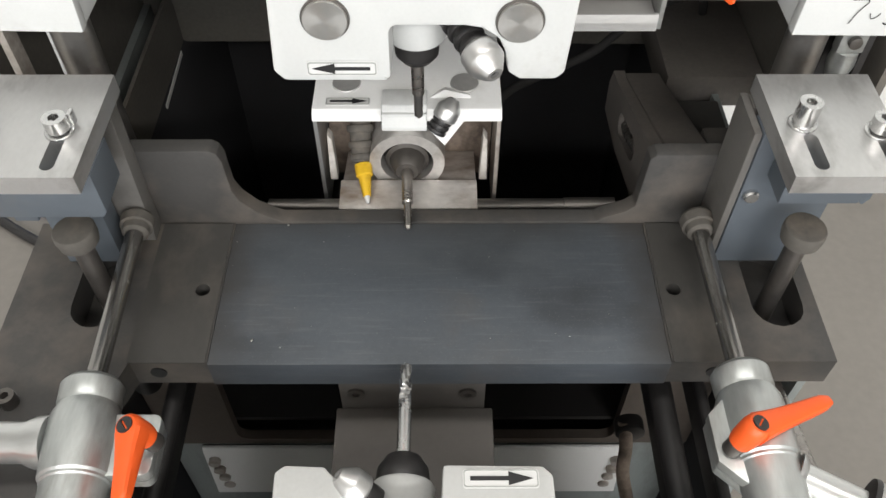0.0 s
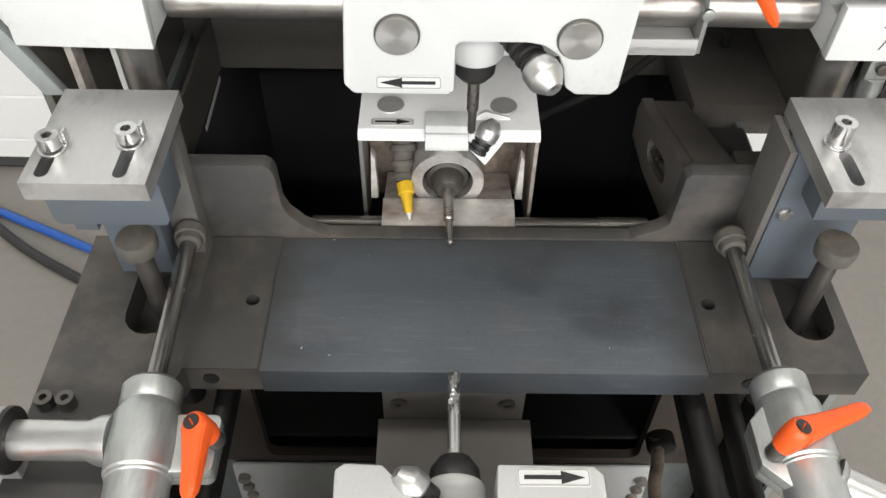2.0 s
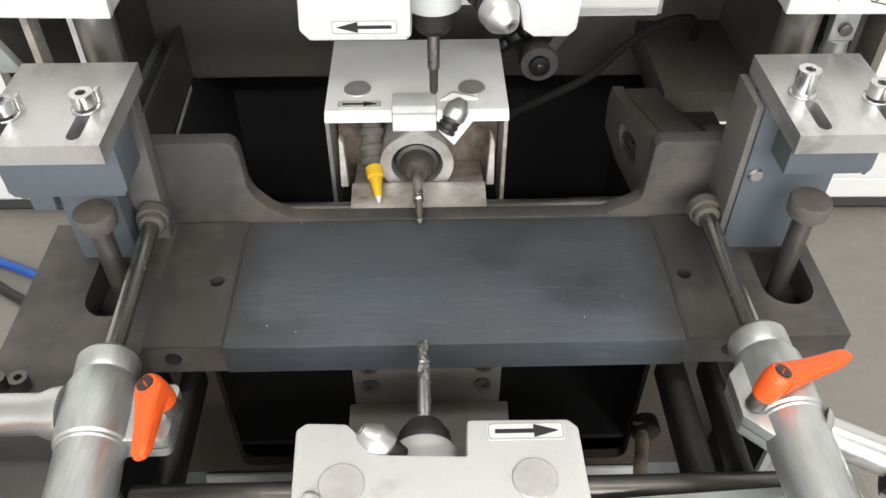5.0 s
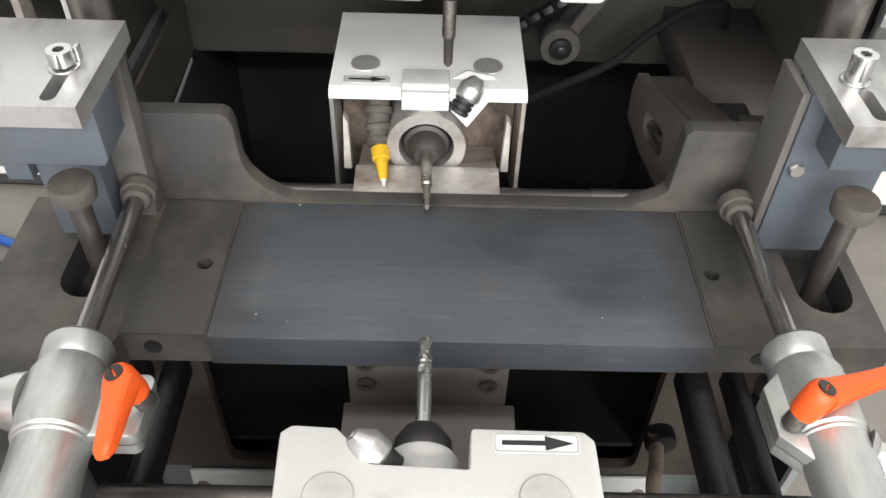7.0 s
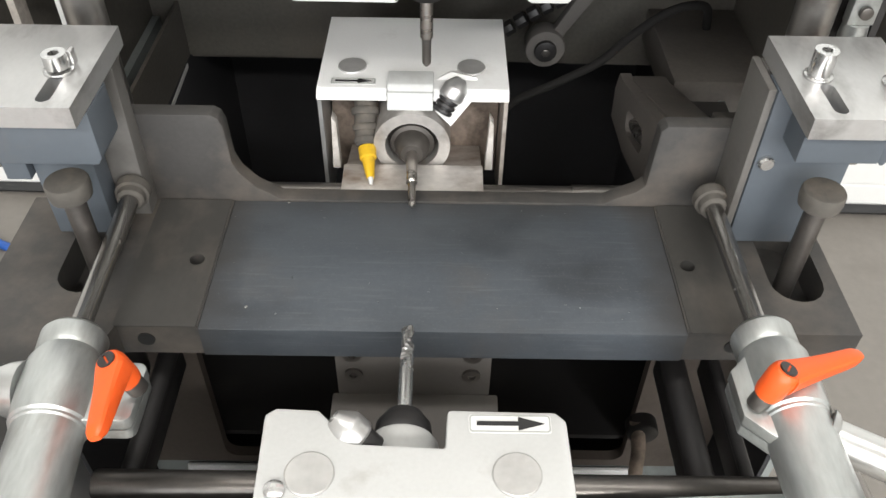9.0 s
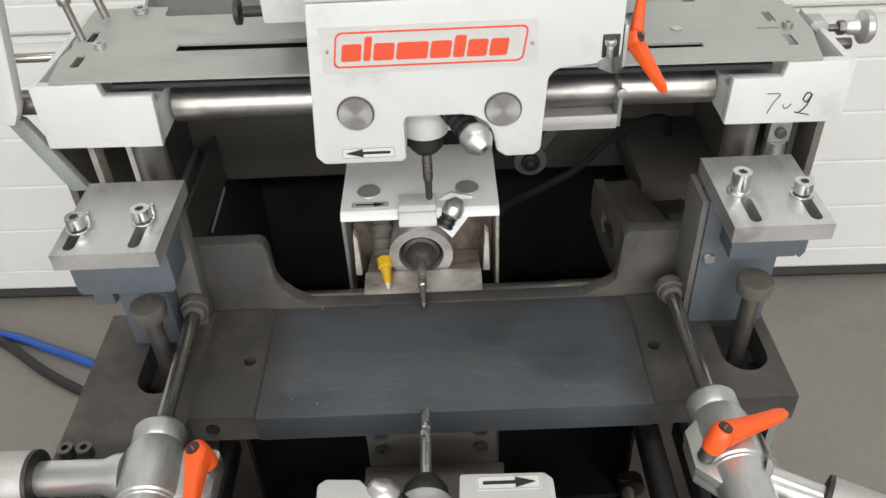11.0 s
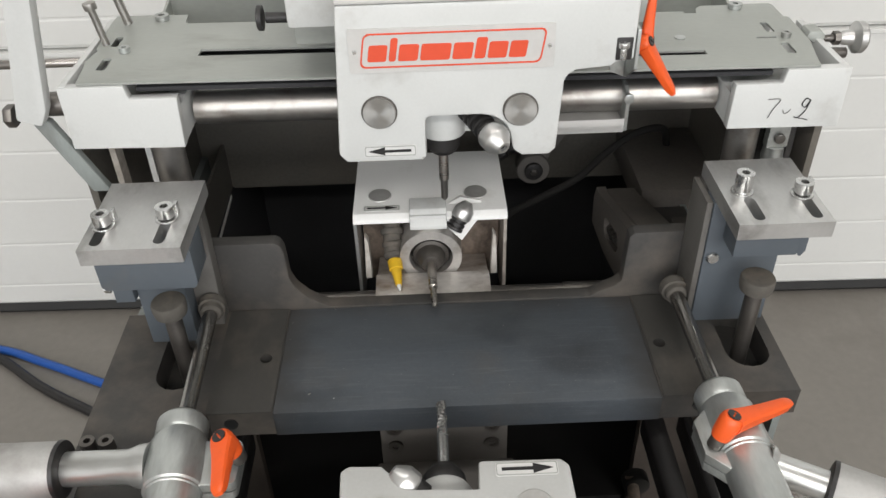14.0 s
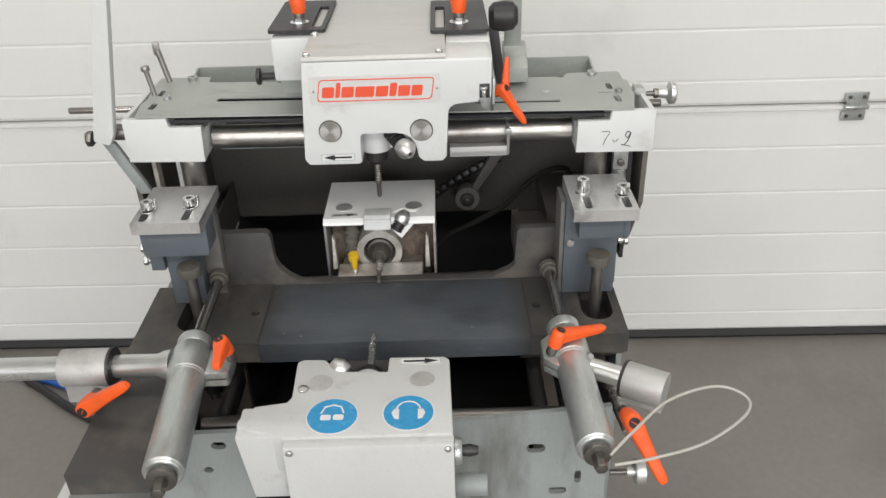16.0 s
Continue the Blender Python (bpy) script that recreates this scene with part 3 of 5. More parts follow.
# rear fence with the dip for the rear cutter
bm = fresh()
fence = [(-0.215, T - 0.03), (-0.215, T + 0.074), (-0.158, T + 0.074), (-0.1535, T + 0.071), (-0.151, T + 0.064), (-0.150, T + 0.035), (-0.146, T + 0.024), (-0.136, T + 0.012), (-0.122, T + 0.003), (-0.118, T + 0.001),
         (0.119, T + 0.001), (0.126, T + 0.006), (0.140, T + 0.012), (0.146, T + 0.018), (0.148, T + 0.066), (0.152, T + 0.07), (0.215, T + 0.07), (0.215, T - 0.03)]
prism(bm, fence, "y", 0.474, 0.487, 0.0012)
part("rear_fence", bm, CAST, table, "dark upright fence, cut low in the middle")
bm = fresh()
cyl(bm, (-0.135, 0.506, T - 0.017), (0.10, 0.506, T - 0.017), 0.0065)
cyl(bm, (0.10, 0.506, T - 0.017), (0.14, 0.506, T - 0.017), 0.0075)
part("guide_shaft", bm, DARKSTEEL, table, "bright ground steel shaft behind the fence")
# cast arm at the rear right
bm = fresh()
prism(bm, [(0.4875, T - 0.05), (0.4875, T + 0.060), (0.50, T + 0.052), (0.64, T + 0.002), (0.655, T - 0.001), (0.660, T - 0.045), (0.60, T - 0.050)], "x", 0.1680, 0.200, 0.003)
part("rear_arm", bm, BROWNCAST, table, "dusty cast arm sloping to the rear")
bm = fresh()
slab(bm, [(0.500, T - 0.030), (0.500, T + 0.0485), (0.640, T + 0.002), (0.655, T + 0.001), (0.663, T - 0.018), (0.660, T - 0.048), (0.600, T - 0.044), (0.540, T - 0.030)], [stadium(0.576, T - 0.006, 0.064, 0.022, -17)], "x", 0.1580, 0.1677)
part("slot_cheek", bm, BROWNCAST, table, "dusty cheek plate with a long slot")
bm = fresh()
sweep(bm, [(0.164, 0.552, T - 0.001), (0.163, 0.578, T - 0.010), (0.164, 0.602, T - 0.017)], 0.0045, 10)
part("slot_pin", bm, STEEL, table, "worn bright pin in the slot")
bm = fresh()
box(bm, 0.2005, 0.245, 0.4875, 0.53, T - 0.03, T + 0.046, 0.002)
box(bm, 0.2005, 0.245, 0.53, 0.62, T - 0.03, T - 0.004, 0.002)
part("rear_block", bm, CAST, table)

# metal chips left on the table and the ledges
rng = random.Random(5)
bm = fresh()
spots = [(-0.113, 0.471, T), (-0.126, 0.368, T), (-0.085, 0.455, T), (-0.052, 0.386, T), (0.03, 0.40, T), (-0.185, 0.447, T), (0.182, 0.39, T), (-0.10, 0.395, T), (0.115, 0.362, T), (-0.175, 0.44, T), (-0.07, 0.43, T), (0.172, 0.56, T - 0.026), (0.165, 0.60, T + 0.016)]
spots += [(rng.uniform(-0.15, 0.15), rng.uniform(0.355, 0.47), T) for _ in range(26)]
for i, (x, y, z) in enumerate(spots):
    k = 0.0011 if i < 2 else rng.uniform(0.0002, 0.0005)
    r = bmesh.ops.create_icosphere(bm, subdivisions=1, radius=1, matrix=Matrix.Translation((x, y, z + k * 0.4)) @ Euler((0, 0, rng.uniform(0, 3))).to_matrix().to_4x4() @ Matrix.Diagonal((k * rng.uniform(1, 1.8), k, k * 0.6, 1)))
single("metal_chips", bm, CHROME, "tiny bright metal chips scattered on the table", "metal chips", kind="stuff")

# ---- profile stops: upright, block, aluminium plate, two socket bolts ----
def stop_side(s):
    """s: -1 for one side, 1 for the other."""
    grp = "profile stops beside the table"
    label = "milled aluminium stop plate on a blue-grey painted block with socket bolts"
    st = thing("profile_stop", (s * 0.238, 0.43, T), label, "machine stop", grp)
    sx = (lambda a, b: (min(s * a, s * b), max(s * a, s * b)))
    bm = fresh()
    x0, x1 = sx(0.209, 0.268) if s < 0 else sx(0.2, 0.268)
    prism(bm, [(0.456, T + 0.0005), (0.4735, T + 0.0005), (0.476, T + 0.1235), (0.462, T + 0.1235)], "x", x0, x1, 0.0012)
    part("upright", bm, DUSTALU, st, "dusty aluminium upright")
    px0, px1 = sx(0.204, 0.279) if s < 0 else sx(0.201, 0.2715)
    bm = fresh()
    slots = [stadium(px0 + (0.011 if s < 0 else 0.0175), 0.407, 0.030, 0.0085, 90), stadium(px1 - (0.0175 if s < 0 else 0.0105), 0.407, 0.030, 0.0085, 90)]
    slab(bm, [(px0, 0.3865), (px1, 0.3865), (px1, 0.477), (px0, 0.477)], slots, "z", T + 0.1245, T + 0.138)
    part("plate", bm, ALU, st, "milled aluminium plate with two slots")
    bm = fresh()
    bx0, bx1 = sx(0.2035, 0.278) if s < 0 else sx(0.2625, 0.2700)
    prism(bm, [(bx0, T + 0.091), (bx0 + 0.003, T + 0.087), (bx1 - 0.003, T + 0.087), (bx1, T + 0.092), (bx1, T + 0.124), (bx0, T + 0.124)], "y", 0.402 if s < 0 else 0.412, 0.4355, 0.001)
    part("head_block", bm, BLUEGREY, st, "blue-grey painted block")
    bm = fresh()
    box(bm, *(sx(0.2285, 0.268) if s < 0 else sx(0.2, 0.262)), 0.436, 0.4555, T + 0.0005, T + 0.124, 0.0012)
    part("stem", bm, BLUEGREY, st, "blue-grey painted stem")
    if s > 0:
        bm = fresh()
        box(bm, 0.212, 0.2622, 0.410, 0.4355, T + 0.090, T + 0.124, 0.001)
        part("head_web", bm, BLUEGREY, st)
    if s > 0:
        bm = fresh()
        prism(bm, [(0.4368, T + 0.0005), (0.4735, T + 0.0005), (0.4765, T + 0.124), (0.4368, T + 0.124)], "x", 0.1945, 0.1995, 0.001)
        part("cheek", bm, DUSTALU, st, "dusty aluminium cheek plate")
    # screw in the cheek's face, and one on the outside
    if s < 0:
        bm = fresh()
        box(bm, -0.2845, -0.2685, 0.430, 0.4555, T + 0.052, T + 0.0865, 0.001)
        part("lower_lip", bm, BLUEGREY, st)
    bm = fresh()
    lathe(bm, (s * (0.2070 if s > 0 else 0.240), 0.4365, T + 0.071), (s * (0.2070 if s > 0 else 0.240), 0.432, T + 0.071), [(0, 0.0052), (0.7, 0.0052), (1, 0.0042)], 20)
    part("screw", bm, CHROME, st, "bright screw head")
    for zz in (0.075, 0.057):
        bm = fresh()
        q, yb = (0.2682, 0.463) if s > 0 else (0.2848, 0.447)
        cyl(bm, (s * q, yb, T + zz), (s * (q + 0.0080), yb, T + zz), 0.0045, 0.0008, 16)
        cyl(bm, (s * (q + 0.0080), yb, T + zz), (s * (q + 0.0135), yb, T + zz), 0.0065, 0.0008, 6)
        part("side_bolt", bm, CHROME, st)
    return st


def socket_bolt(x, y, z, h, tall):
    b = thing("socket_bolt", (x, y, z), "bright steel socket-head bolt with a washer on an aluminium plate", "bolt", "bolts on the stop plates")
    bm = fresh()
    cyl(bm, (x, y, z), (x, y, z + 0.0018), 0.0086, 0.0004, 24)
    part("washer", bm, CHROME, b)
    bm = fresh()
    slab(bm, ring(x, y, 0.0068, 24), [ring(x, y, 0.0034, 6)], "z", z + 0.0018 + tall, z + h)
    part("head", bm, CHROME, b)
    bm = fresh()
    cyl(bm, (x, y, z + 0.0018), (x, y, z + 0.0018 + tall + 0.002), 0.0066 if tall > 0.004 else 0.0033)
    part("shank", bm, CHROME if tall > 0.004 else DARKSTEEL, b)
    # split end of the spring ring standing up behind the head
    bm = fresh()
    box(bm, x + 0.006, x + 0.0085, y + 0.003, y + 0.009, z + 0.0018, z + 0.011, 0.0005)
    part("tab", bm, CHROME, b)
    return b


for s in (-1, 1):
    stop_side(s)
ZP = T + 0.138
socket_bolt(-0.2675, 0.4165, ZP, 0.0118, 0.0015)
socket_bolt(-0.2220, 0.4235, ZP, 0.0118, 0.0015)
socket_bolt(0.2165, 0.4300, ZP, 0.0175, 0.0065)
socket_bolt(0.2600, 0.4230, ZP, 0.0118, 0.0015)


# ---- vertical clamp posts in the slots ----
def clamp_post(x, y):
    p = thing("clamp_post", (x, y, T - 0.05), "dark steel clamp post with a dusty rubber cap", "clamp post", "clamp posts in the table slots")
    bm = fresh()
    cyl(bm, (x, y, T - 0.12), (x, y, T + 0.061), 0.0069, 0.001)
    part("rod", bm, DARKSTEEL, p)
    bm = fresh()
    lathe(bm, (x, y, T + 0.0590), (x, y, T + 0.0730), [(0, 0.0095), (0.12, 0.0128), (0.5, 0.0137), (0.85, 0.0137), (0.97, 0.0128), (1, 0.0115)], 28)
    part("cap", bm, RUBBER, p, "dusty rubber cap")
    bm = fresh()
    cyl(bm, (x + 0.004, y - 0.012, T - 0.10), (x + 0.004, y - 0.012, T - 0.035), 0.011, 0.002)
    part("spring_housing", bm, BLACKPL, p)
    return p


clamp_post(-0.232, 0.405)
clamp_post(0.235, 0.406)


# ---- orange clamping levers ----
def lever(at, axis, arm, length, tilt=18, k=1.0, label="orange plastic clamping lever with a dark screw"):
    """A ratchet lever: hub along axis from at, arm leaning away in the direction arm."""
    w = Vector(axis).normalized()
    u = (Vector(arm) - w * Vector(arm).dot(w)).normalized()
    v = w.cross(u)
    m = Matrix((u, v, w)).transposed().to_4x4()
    m.translation = at
    m = m @ Matrix.Diagonal((k, k, k, 1))
    length = length / k
    lv = thing("clamping_lever", at, label, "clamping lever", "orange clamping levers")
    bm = fresh()
    lathe(bm, (0, 0, 0.004), (0, 0, 0.026), [(0, 0.0072), (0.2, 0.0082), (0.75, 0.0088), (0.93, 0.0080), (1, 0.0066)], 24)
    rise = math.tan(radians(tilt))
    n, rows = 12, []
    for i in range(n + 1):
        f = i / n
        x = 0.002 + (length - 0.002) * f
        zc = 0.0185 + rise * x * (0.75 + 0.25 * f)
        hw = 0.0042 * (1 - f) ** 2.5 + 0.0053 + 0.0004 * math.sin(math.pi * f)
        hh = 0.0036 * (1 - f) + 0.0042
        if i >= n - 1:
            hw, hh = hw * (0.93, 0.62)[i - n + 1], hh * (0.93, 0.55)[i - n + 1]
        rows.append([bm.verts.new((x, hw * math.copysign(abs(math.cos(a)) ** 0.6, math.cos(a)), zc + hh * math.copysign(abs(math.sin(a)) ** 0.6, math.sin(a)))) for a in [2 * math.pi * j / 14 for j in range(14)]])
    for a, b in zip(rows, rows[1:]):
        for j in range(14):
            bm.faces.new((a[j], a[(j + 1) % 14], b[(j + 1) % 14], b[j]))
    bm.faces.new(rows[0][::-1])
    bm.faces.new(rows[-1])
    bmesh.ops.transform(bm, matrix=m, verts=bm.verts[:])
    part("arm", bm, ORANGE, lv)
    bm = fresh()
    slab(bm, ring(0, 0, 0.0052, 20), [stadium(0, 0, 0.008, 0.0014, 30)], "z", 0.0255, 0.0272)
    cyl(bm, (0, 0, 0.024), (0, 0, 0.0258), 0.005)
    bmesh.ops.transform(bm, matrix=m, verts=bm.verts[:])
    part("screw", bm, BLACKPL, lv, "dark slotted screw")
    bm = fresh()
    cyl(bm, (0, 0, -0.006), (0, 0, 0.005), 0.0062, 0.0006, 20)
    bmesh.ops.transform(bm, matrix=m, verts=bm.verts[:])
    part("collar", bm, DARKSTEEL, lv)
    return lv


# ---- pneumatic clamp cylinders ----
def clamp_cylinder(tail, head, tip, r):
    tail, head, tip = Vector(tail), Vector(head), Vector(tip)
    d = (head - tail).normalized()
    c = thing("clamp_cylinder", tail, "galvanised pneumatic clamp cylinder with a steel piston rod", "pneumatic cylinder", "clamp cylinders before the table")
    bm = fresh()
    n = (head - tail).length
    lathe(bm, tail, head, [(0, r - 0.003), (0.008, r - 0.0015), (0.012, r - 0.0015), (0.02, r), (0.655, r), (0.66, r + 0.0008), (0.668, r + 0.0008), (0.675, r + 0.002), (0.76, r + 0.0028), (0.87, r + 0.0022), (0.905, r - 0.0008), (0.915, r + 0.0002), (0.975, r + 0.0002), (0.99, r - 0.002), (1, r - 0.005)], 40)
    part("barrel", bm, ZINC, c, "galvanised steel barrel")
    bm = fresh()
    a = tail - d * 0.001
    cyl(bm, a - d * 0.006, a, r - 0.005, 0.001)
    cyl(bm, a - d * 0.022, a - d * 0.006, 0.006, 0.001, 6)
    part("end_fitting", bm, DARKSTEEL, c)
    bm = fresh()
    cyl(bm, head - d * 0.002, tip - d * 0.006, 0.0062)
    part("piston_rod", bm, ROD, c, "ground steel piston rod")
    bm = fresh()
    lathe(bm, tip - d * 0.014, tip + d * 0.004, [(0, 0.0075), (0.1, 0.0092), (0.4, 0.0095), (0.42, 0.0115), (0.8, 0.012), (1, 0.010)], 24)
    part("pad", bm, RUBBER, c, "dusty rubber pad")
    return c


clamp_cylinder((-0.190, 0.125, 0.830), (-0.2093, 0.319, 0.830), (-0.2155, 0.4535, 0.826), 0.0183)
clamp_cylinder((0.1895, 0.140, 0.830), (0.1847, 0.328, 0.830), (0.1855, 0.4535, 0.826), 0.0176)


def cross_tube(start, end, s0, s1, r, label, foot=0.022):
    """A side tube from a cylinder, with a split sleeve between the fractions s0 and s1."""
    start, end = Vector(start), Vector(end)
    d = (end - start).normalized()
    side = d.cross(Vector((0, 0, 1))).normalized()
    t = thing("cross_tube", start, label, "clamp tube")
    bm = fresh()
    lathe(bm, start, end, [(0, r + 0.004), (0.03, r + 0.003), (0.06, r), (1, r)], 28)
    part("tube", bm, TUBEZINC, t)
    a, b = start.lerp(end, s0), start.lerp(end, s1)
    q = Matrix((d, side, Vector((0, 0, 1)))).transposed().to_4x4()
    q.translation = a
    w = (b - a).length
    bm = fresh()
    R = r + 0.0075
    prof = [(R * math.cos(radians(u)), R * math.sin(radians(u))) for u in range(-60, 241, 15)]
    prof += [(-0.010, -R - foot + 0.004), (-0.006, -R - foot), (0.006, -R - foot), (0.010, -R - foot + 0.004)]
    prism(bm, prof, "x", 0, w, 0.001)
    bmesh.ops.transform(bm, matrix=q, verts=bm.verts[:])
    part("sleeve", bm, CASTALU, t, "cast aluminium clamp sleeve")
    bm = fresh()
    lathe(bm, a - d * 0.0035, a + d * 0.0005, [(0, r + 0.004), (0.3, R + 0.0005), (1, R + 0.001)], 28)
    part("sleeve_ring", bm, BLACKPL, t, "dark ring at the mouth of the sleeve")
    return t


cross_tube((-0.224, 0.279, 0.830), (-0.47, 0.279, 0.830), 0.25, 0.455, 0.0120, "galvanised side tube with an aluminium clamp sleeve")
cross_tube((0.200, 0.257, 0.830), (0.266, 0.2185, 0.830), 0.52, 1.05, 0.0105, "short galvanised side tube in an aluminium clamp sleeve", 0.007)
for x in (-0.287, -0.273):
    b = thing("cap_screw", (x, 0.321, T), "small dark socket screw on the table wing", "screw", "screws on the table wing")
    bm = fresh()
    slab(bm, ring(x, 0.321, 0.0058, 20), [ring(x, 0.321, 0.0028, 6)], "z", T + 0.004, T + 0.010)
    cyl(bm, (x, 0.321, T), (x, 0.321, T + 0.005), 0.0057)
    part("head", bm, DARKSTEEL, b)

lever((-0.1605, 0.273, 0.845), (-0.33, -0.10, 1), (0.14, -1, 0.0), 0.0445, 8, 0.9)
lever((0.1665, 0.270, 0.843), (0.36, 0.10, 1), (1, 0.42, 0.0), 0.054, 13, 0.9)
lever((-0.296, 0.250, 0.816), (-0.15, -1, 0.05), (1, 0, 0.70), 0.070, 8)
lever((0.2255, 0.192, 0.826), (0.1, -0.9, 0.35), (0.46, -0.5, -0.78), 0.067, 6)


def lug(name, x0, x1, y0, y1, z, label, corner=0.005, n=5):
    b = thing(name, ((x0 + x1) / 2, y0, z), label, "clamp lug", "cylinder clamp lugs")
    bm = fresh()
    prism(bm, rounded(x0, x1, y0, y1, corner, n), "z", z - 0.008, z, 0.001)
    part("upper_jaw", bm, ZINC, b)
    bm = fresh()
    prism(bm, rounded(x0 + 0.001, x1 - 0.001, y0 + 0.001, y1, corner, n), "z", z - 0.018, z - 0.0105, 0.001)
    part("lower_jaw", bm, ZINC, b)


lug("clamp_lug", -0.195, -0.1605, 0.256, 0.294, 0.836, "galvanised split clamp lug with two jaws")
lug("clamp_lug", 0.157, 0.200, 0.250, 0.305, 0.838, "galvanised split clamp lug with cut corners", 0.013, 1)

# white hose loop and its knob
bm = fresh()
sweep(bm, [(0.200, 0.132, 0.832), (0.225, 0.155, 0.838), (0.265, 0.190, 0.842), (0.315, 0.212, 0.838), (0.342, 0.203, 0.832), (0.335, 0.182, 0.828), (0.29, 0.152, 0.824), (0.24, 0.135, 0.824), (0.203, 0.126, 0.826)], 0.0014)
single("air_hose", bm, HOSEWHITE, "thin translucent white air hose in a loop", "hose")
kn = thing("thumb_knob", (0.2262, 0.223, 0.713), "bright steel thumb knob on a threaded spindle", "knob")
bm = fresh()
cyl(bm, (0.2265, 0.228, 0.712), (0.252, 0.228, 0.712), 0.003)
part("spindle", bm, DARKSTEEL, kn)
bm = fresh()
lathe(bm, (0.244, 0.228, 0.712), (0.263, 0.228, 0.712), [(0, 0.005), (0.4, 0.005), (0.45, 0.012), (0.6, 0.0135), (0.95, 0.0135), (1, 0.012)], 28)
part("disc", bm, ALU, kn)


# ---- upper beam: brackets, columns, guide bar, top plate ----
beam = thing("upper_beam", (0, 0.52, 0.98), "white cast brackets carrying a steel guide bar and dusty top plate", "machine beam")
TILT = Matrix(((1, 0, 0, 0), (0, 1, 0, 0), (-0.0125, 0, 1, 0), (0, 0, 0, 1)))


def tilted(bm):
    """The plate on the beam falls a little from one bracket to the other."""
    bmesh.ops.transform(bm, matrix=TILT, verts=bm.verts[:])
    return bm


# each bracket: a front wall, a low body behind it and a rim, hollow under the top plate
bm = fresh()
prism(bm, [(-0.301, 0.969), (-0.214, 0.967), (-0.212, 1.010), (-0.248, 1.010), (-0.250, 1.0208), (-0.300, 1.0208)], "y", 0.480, 0.489, 0.0012)
prism(bm, [(-0.3005, 0.9692), (-0.2145, 0.9672), (-0.2130, 1.000), (-0.3002, 1.000)], "y", 0.4885, 0.615, 0.0015)
prism(bm, [(-0.3008, 0.985), (-0.2935, 0.985), (-0.2940, 1.0215), (-0.2995, 1.0215)], "y", 0.482, 0.618, 0.0012)
box(bm, -0.2995, -0.232, 0.609, 0.618, 0.985, 1.0185, 0.001)
part("left_bracket", bm, WHITE, beam, "white cast bracket, hollow at the top")
bm = fresh()
prism(bm, [(0.215, 0.965), (0.304, 0.964), (0.3035, 1.0142), (0.254, 1.0142), (0.252, 1.003), (0.216, 1.003)], "y", 0.480, 0.489, 0.0012)
prism(bm, [(0.2155, 0.9652), (0.3037, 0.9642), (0.3035, 0.992), (0.2165, 0.992)], "y", 0.4885, 0.615, 0.0015)
prism(bm, [(0.2965, 0.98), (0.3038, 0.98), (0.3034, 1.0135), (0.2975, 1.0135)], "y", 0.482, 0.580, 0.0012)
box(bm, 0.226, 0.2865, 0.602, 0.611, 0.985, 1.0110, 0.001)
part("right_bracket", bm, WHITE, beam, "white cast bracket with a handwritten number")
bm = fresh()
cyl(bm, (-0.2105, 0.522, 0.981), (0.2145, 0.522, 0.978), 0.0140)
part("guide_bar", bm, BARSTEEL, beam, "thick ground steel guide bar")
bm = fresh()
box(bm, -0.21, 0.21, 0.535, 0.56, 0.958, 0.97, 0.002)
part("lower_strip", bm, GREYPAINT, beam)
for x in (-0.243, 0.247):
    bm = fresh()
    cyl(bm, (x, 0.522, 0.802), (x, 0.522, 0.966), 0.0135)
    part("column", bm, BARSTEEL, beam, "ground steel column")
    bm = fresh()
    cyl(bm, (x, 0.522, 0.76), (x, 0.522, 0.81), 0.02, 0.002)
    part("column_foot", bm, CAST, beam)
bm = fresh()
slots = [rounded(-0.203, 0.0, 0.528, 0.5405, 0.0012), rounded(0.10, 0.199, 0.5065, 0.5145, 0.001), rounded(-0.2772, -0.2702, 0.505, 0.526, 0.0016), rounded(-0.2790, -0.2728, 0.550, 0.570, 0.0016), rounded(0.2605, 0.2672, 0.548, 0.568, 0.0016), rounded(0.2625, 0.2695, 0.505, 0.525, 0.0016), stadium(0.2560, 0.5365, 0.017, 0.0028, 0)]
slab(bm, [(-0.285, 0.4822), (0.279, 0.4822), (0.2815, 0.496), (0.289, 0.530), (0.290, 0.579), (0.286, 0.581), (0.286, 0.609), (0.283, 0.612), (0.222, 0.609), (0.217, 0.604), (0.214, 0.5925), (-0.226, 0.597), (-0.2285, 0.601), (-0.230, 0.618), (-0.292, 0.617), (-0.2925, 0.600), (-0.2885, 0.545), (-0.2865, 0.543), (-0.2905, 0.520), (-0.2890, 0.5175)], slots, "z", 1.0182, 1.0200)
part("top_plate", tilted(bm), TOPPLATE, beam, "dusty grey top plate with slots")
# strip coloured black for the shade seen down through the plate's slots
bm = fresh()
box(bm, -0.245, 0.248, 0.492, 0.56, 1.0075, 1.0115, 0.001)
part("under_strip", tilted(bm), BLACK, beam)
# shallow sheet tray behind the top plate
bm = fresh()
box(bm, -0.266, 0.262, 0.692, 0.6945, 0.965, 1.012)
prism(bm, [(0.622, 0.965), (0.692, 0.965), (0.692, 1.012), (0.622, 0.998)], "x", -0.2685, -0.266)
prism(bm, [(0.622, 0.965), (0.692, 0.965), (0.692, 1.010), (0.622, 0.998)], "x", 0.262, 0.2645)
box(bm, -0.266, 0.262, 0.620, 0.692, 0.965, 0.968)
part("rear_tray", bm, TOPPLATE, beam, "dusty grey sheet tray behind the plate")
bm = fresh()
box(bm, -0.222, 0.208, 0.6005, 0.6085, 1.0085, 1.0160, 0.0012)
part("rear_rail", tilted(bm), TOPPLATE, beam)
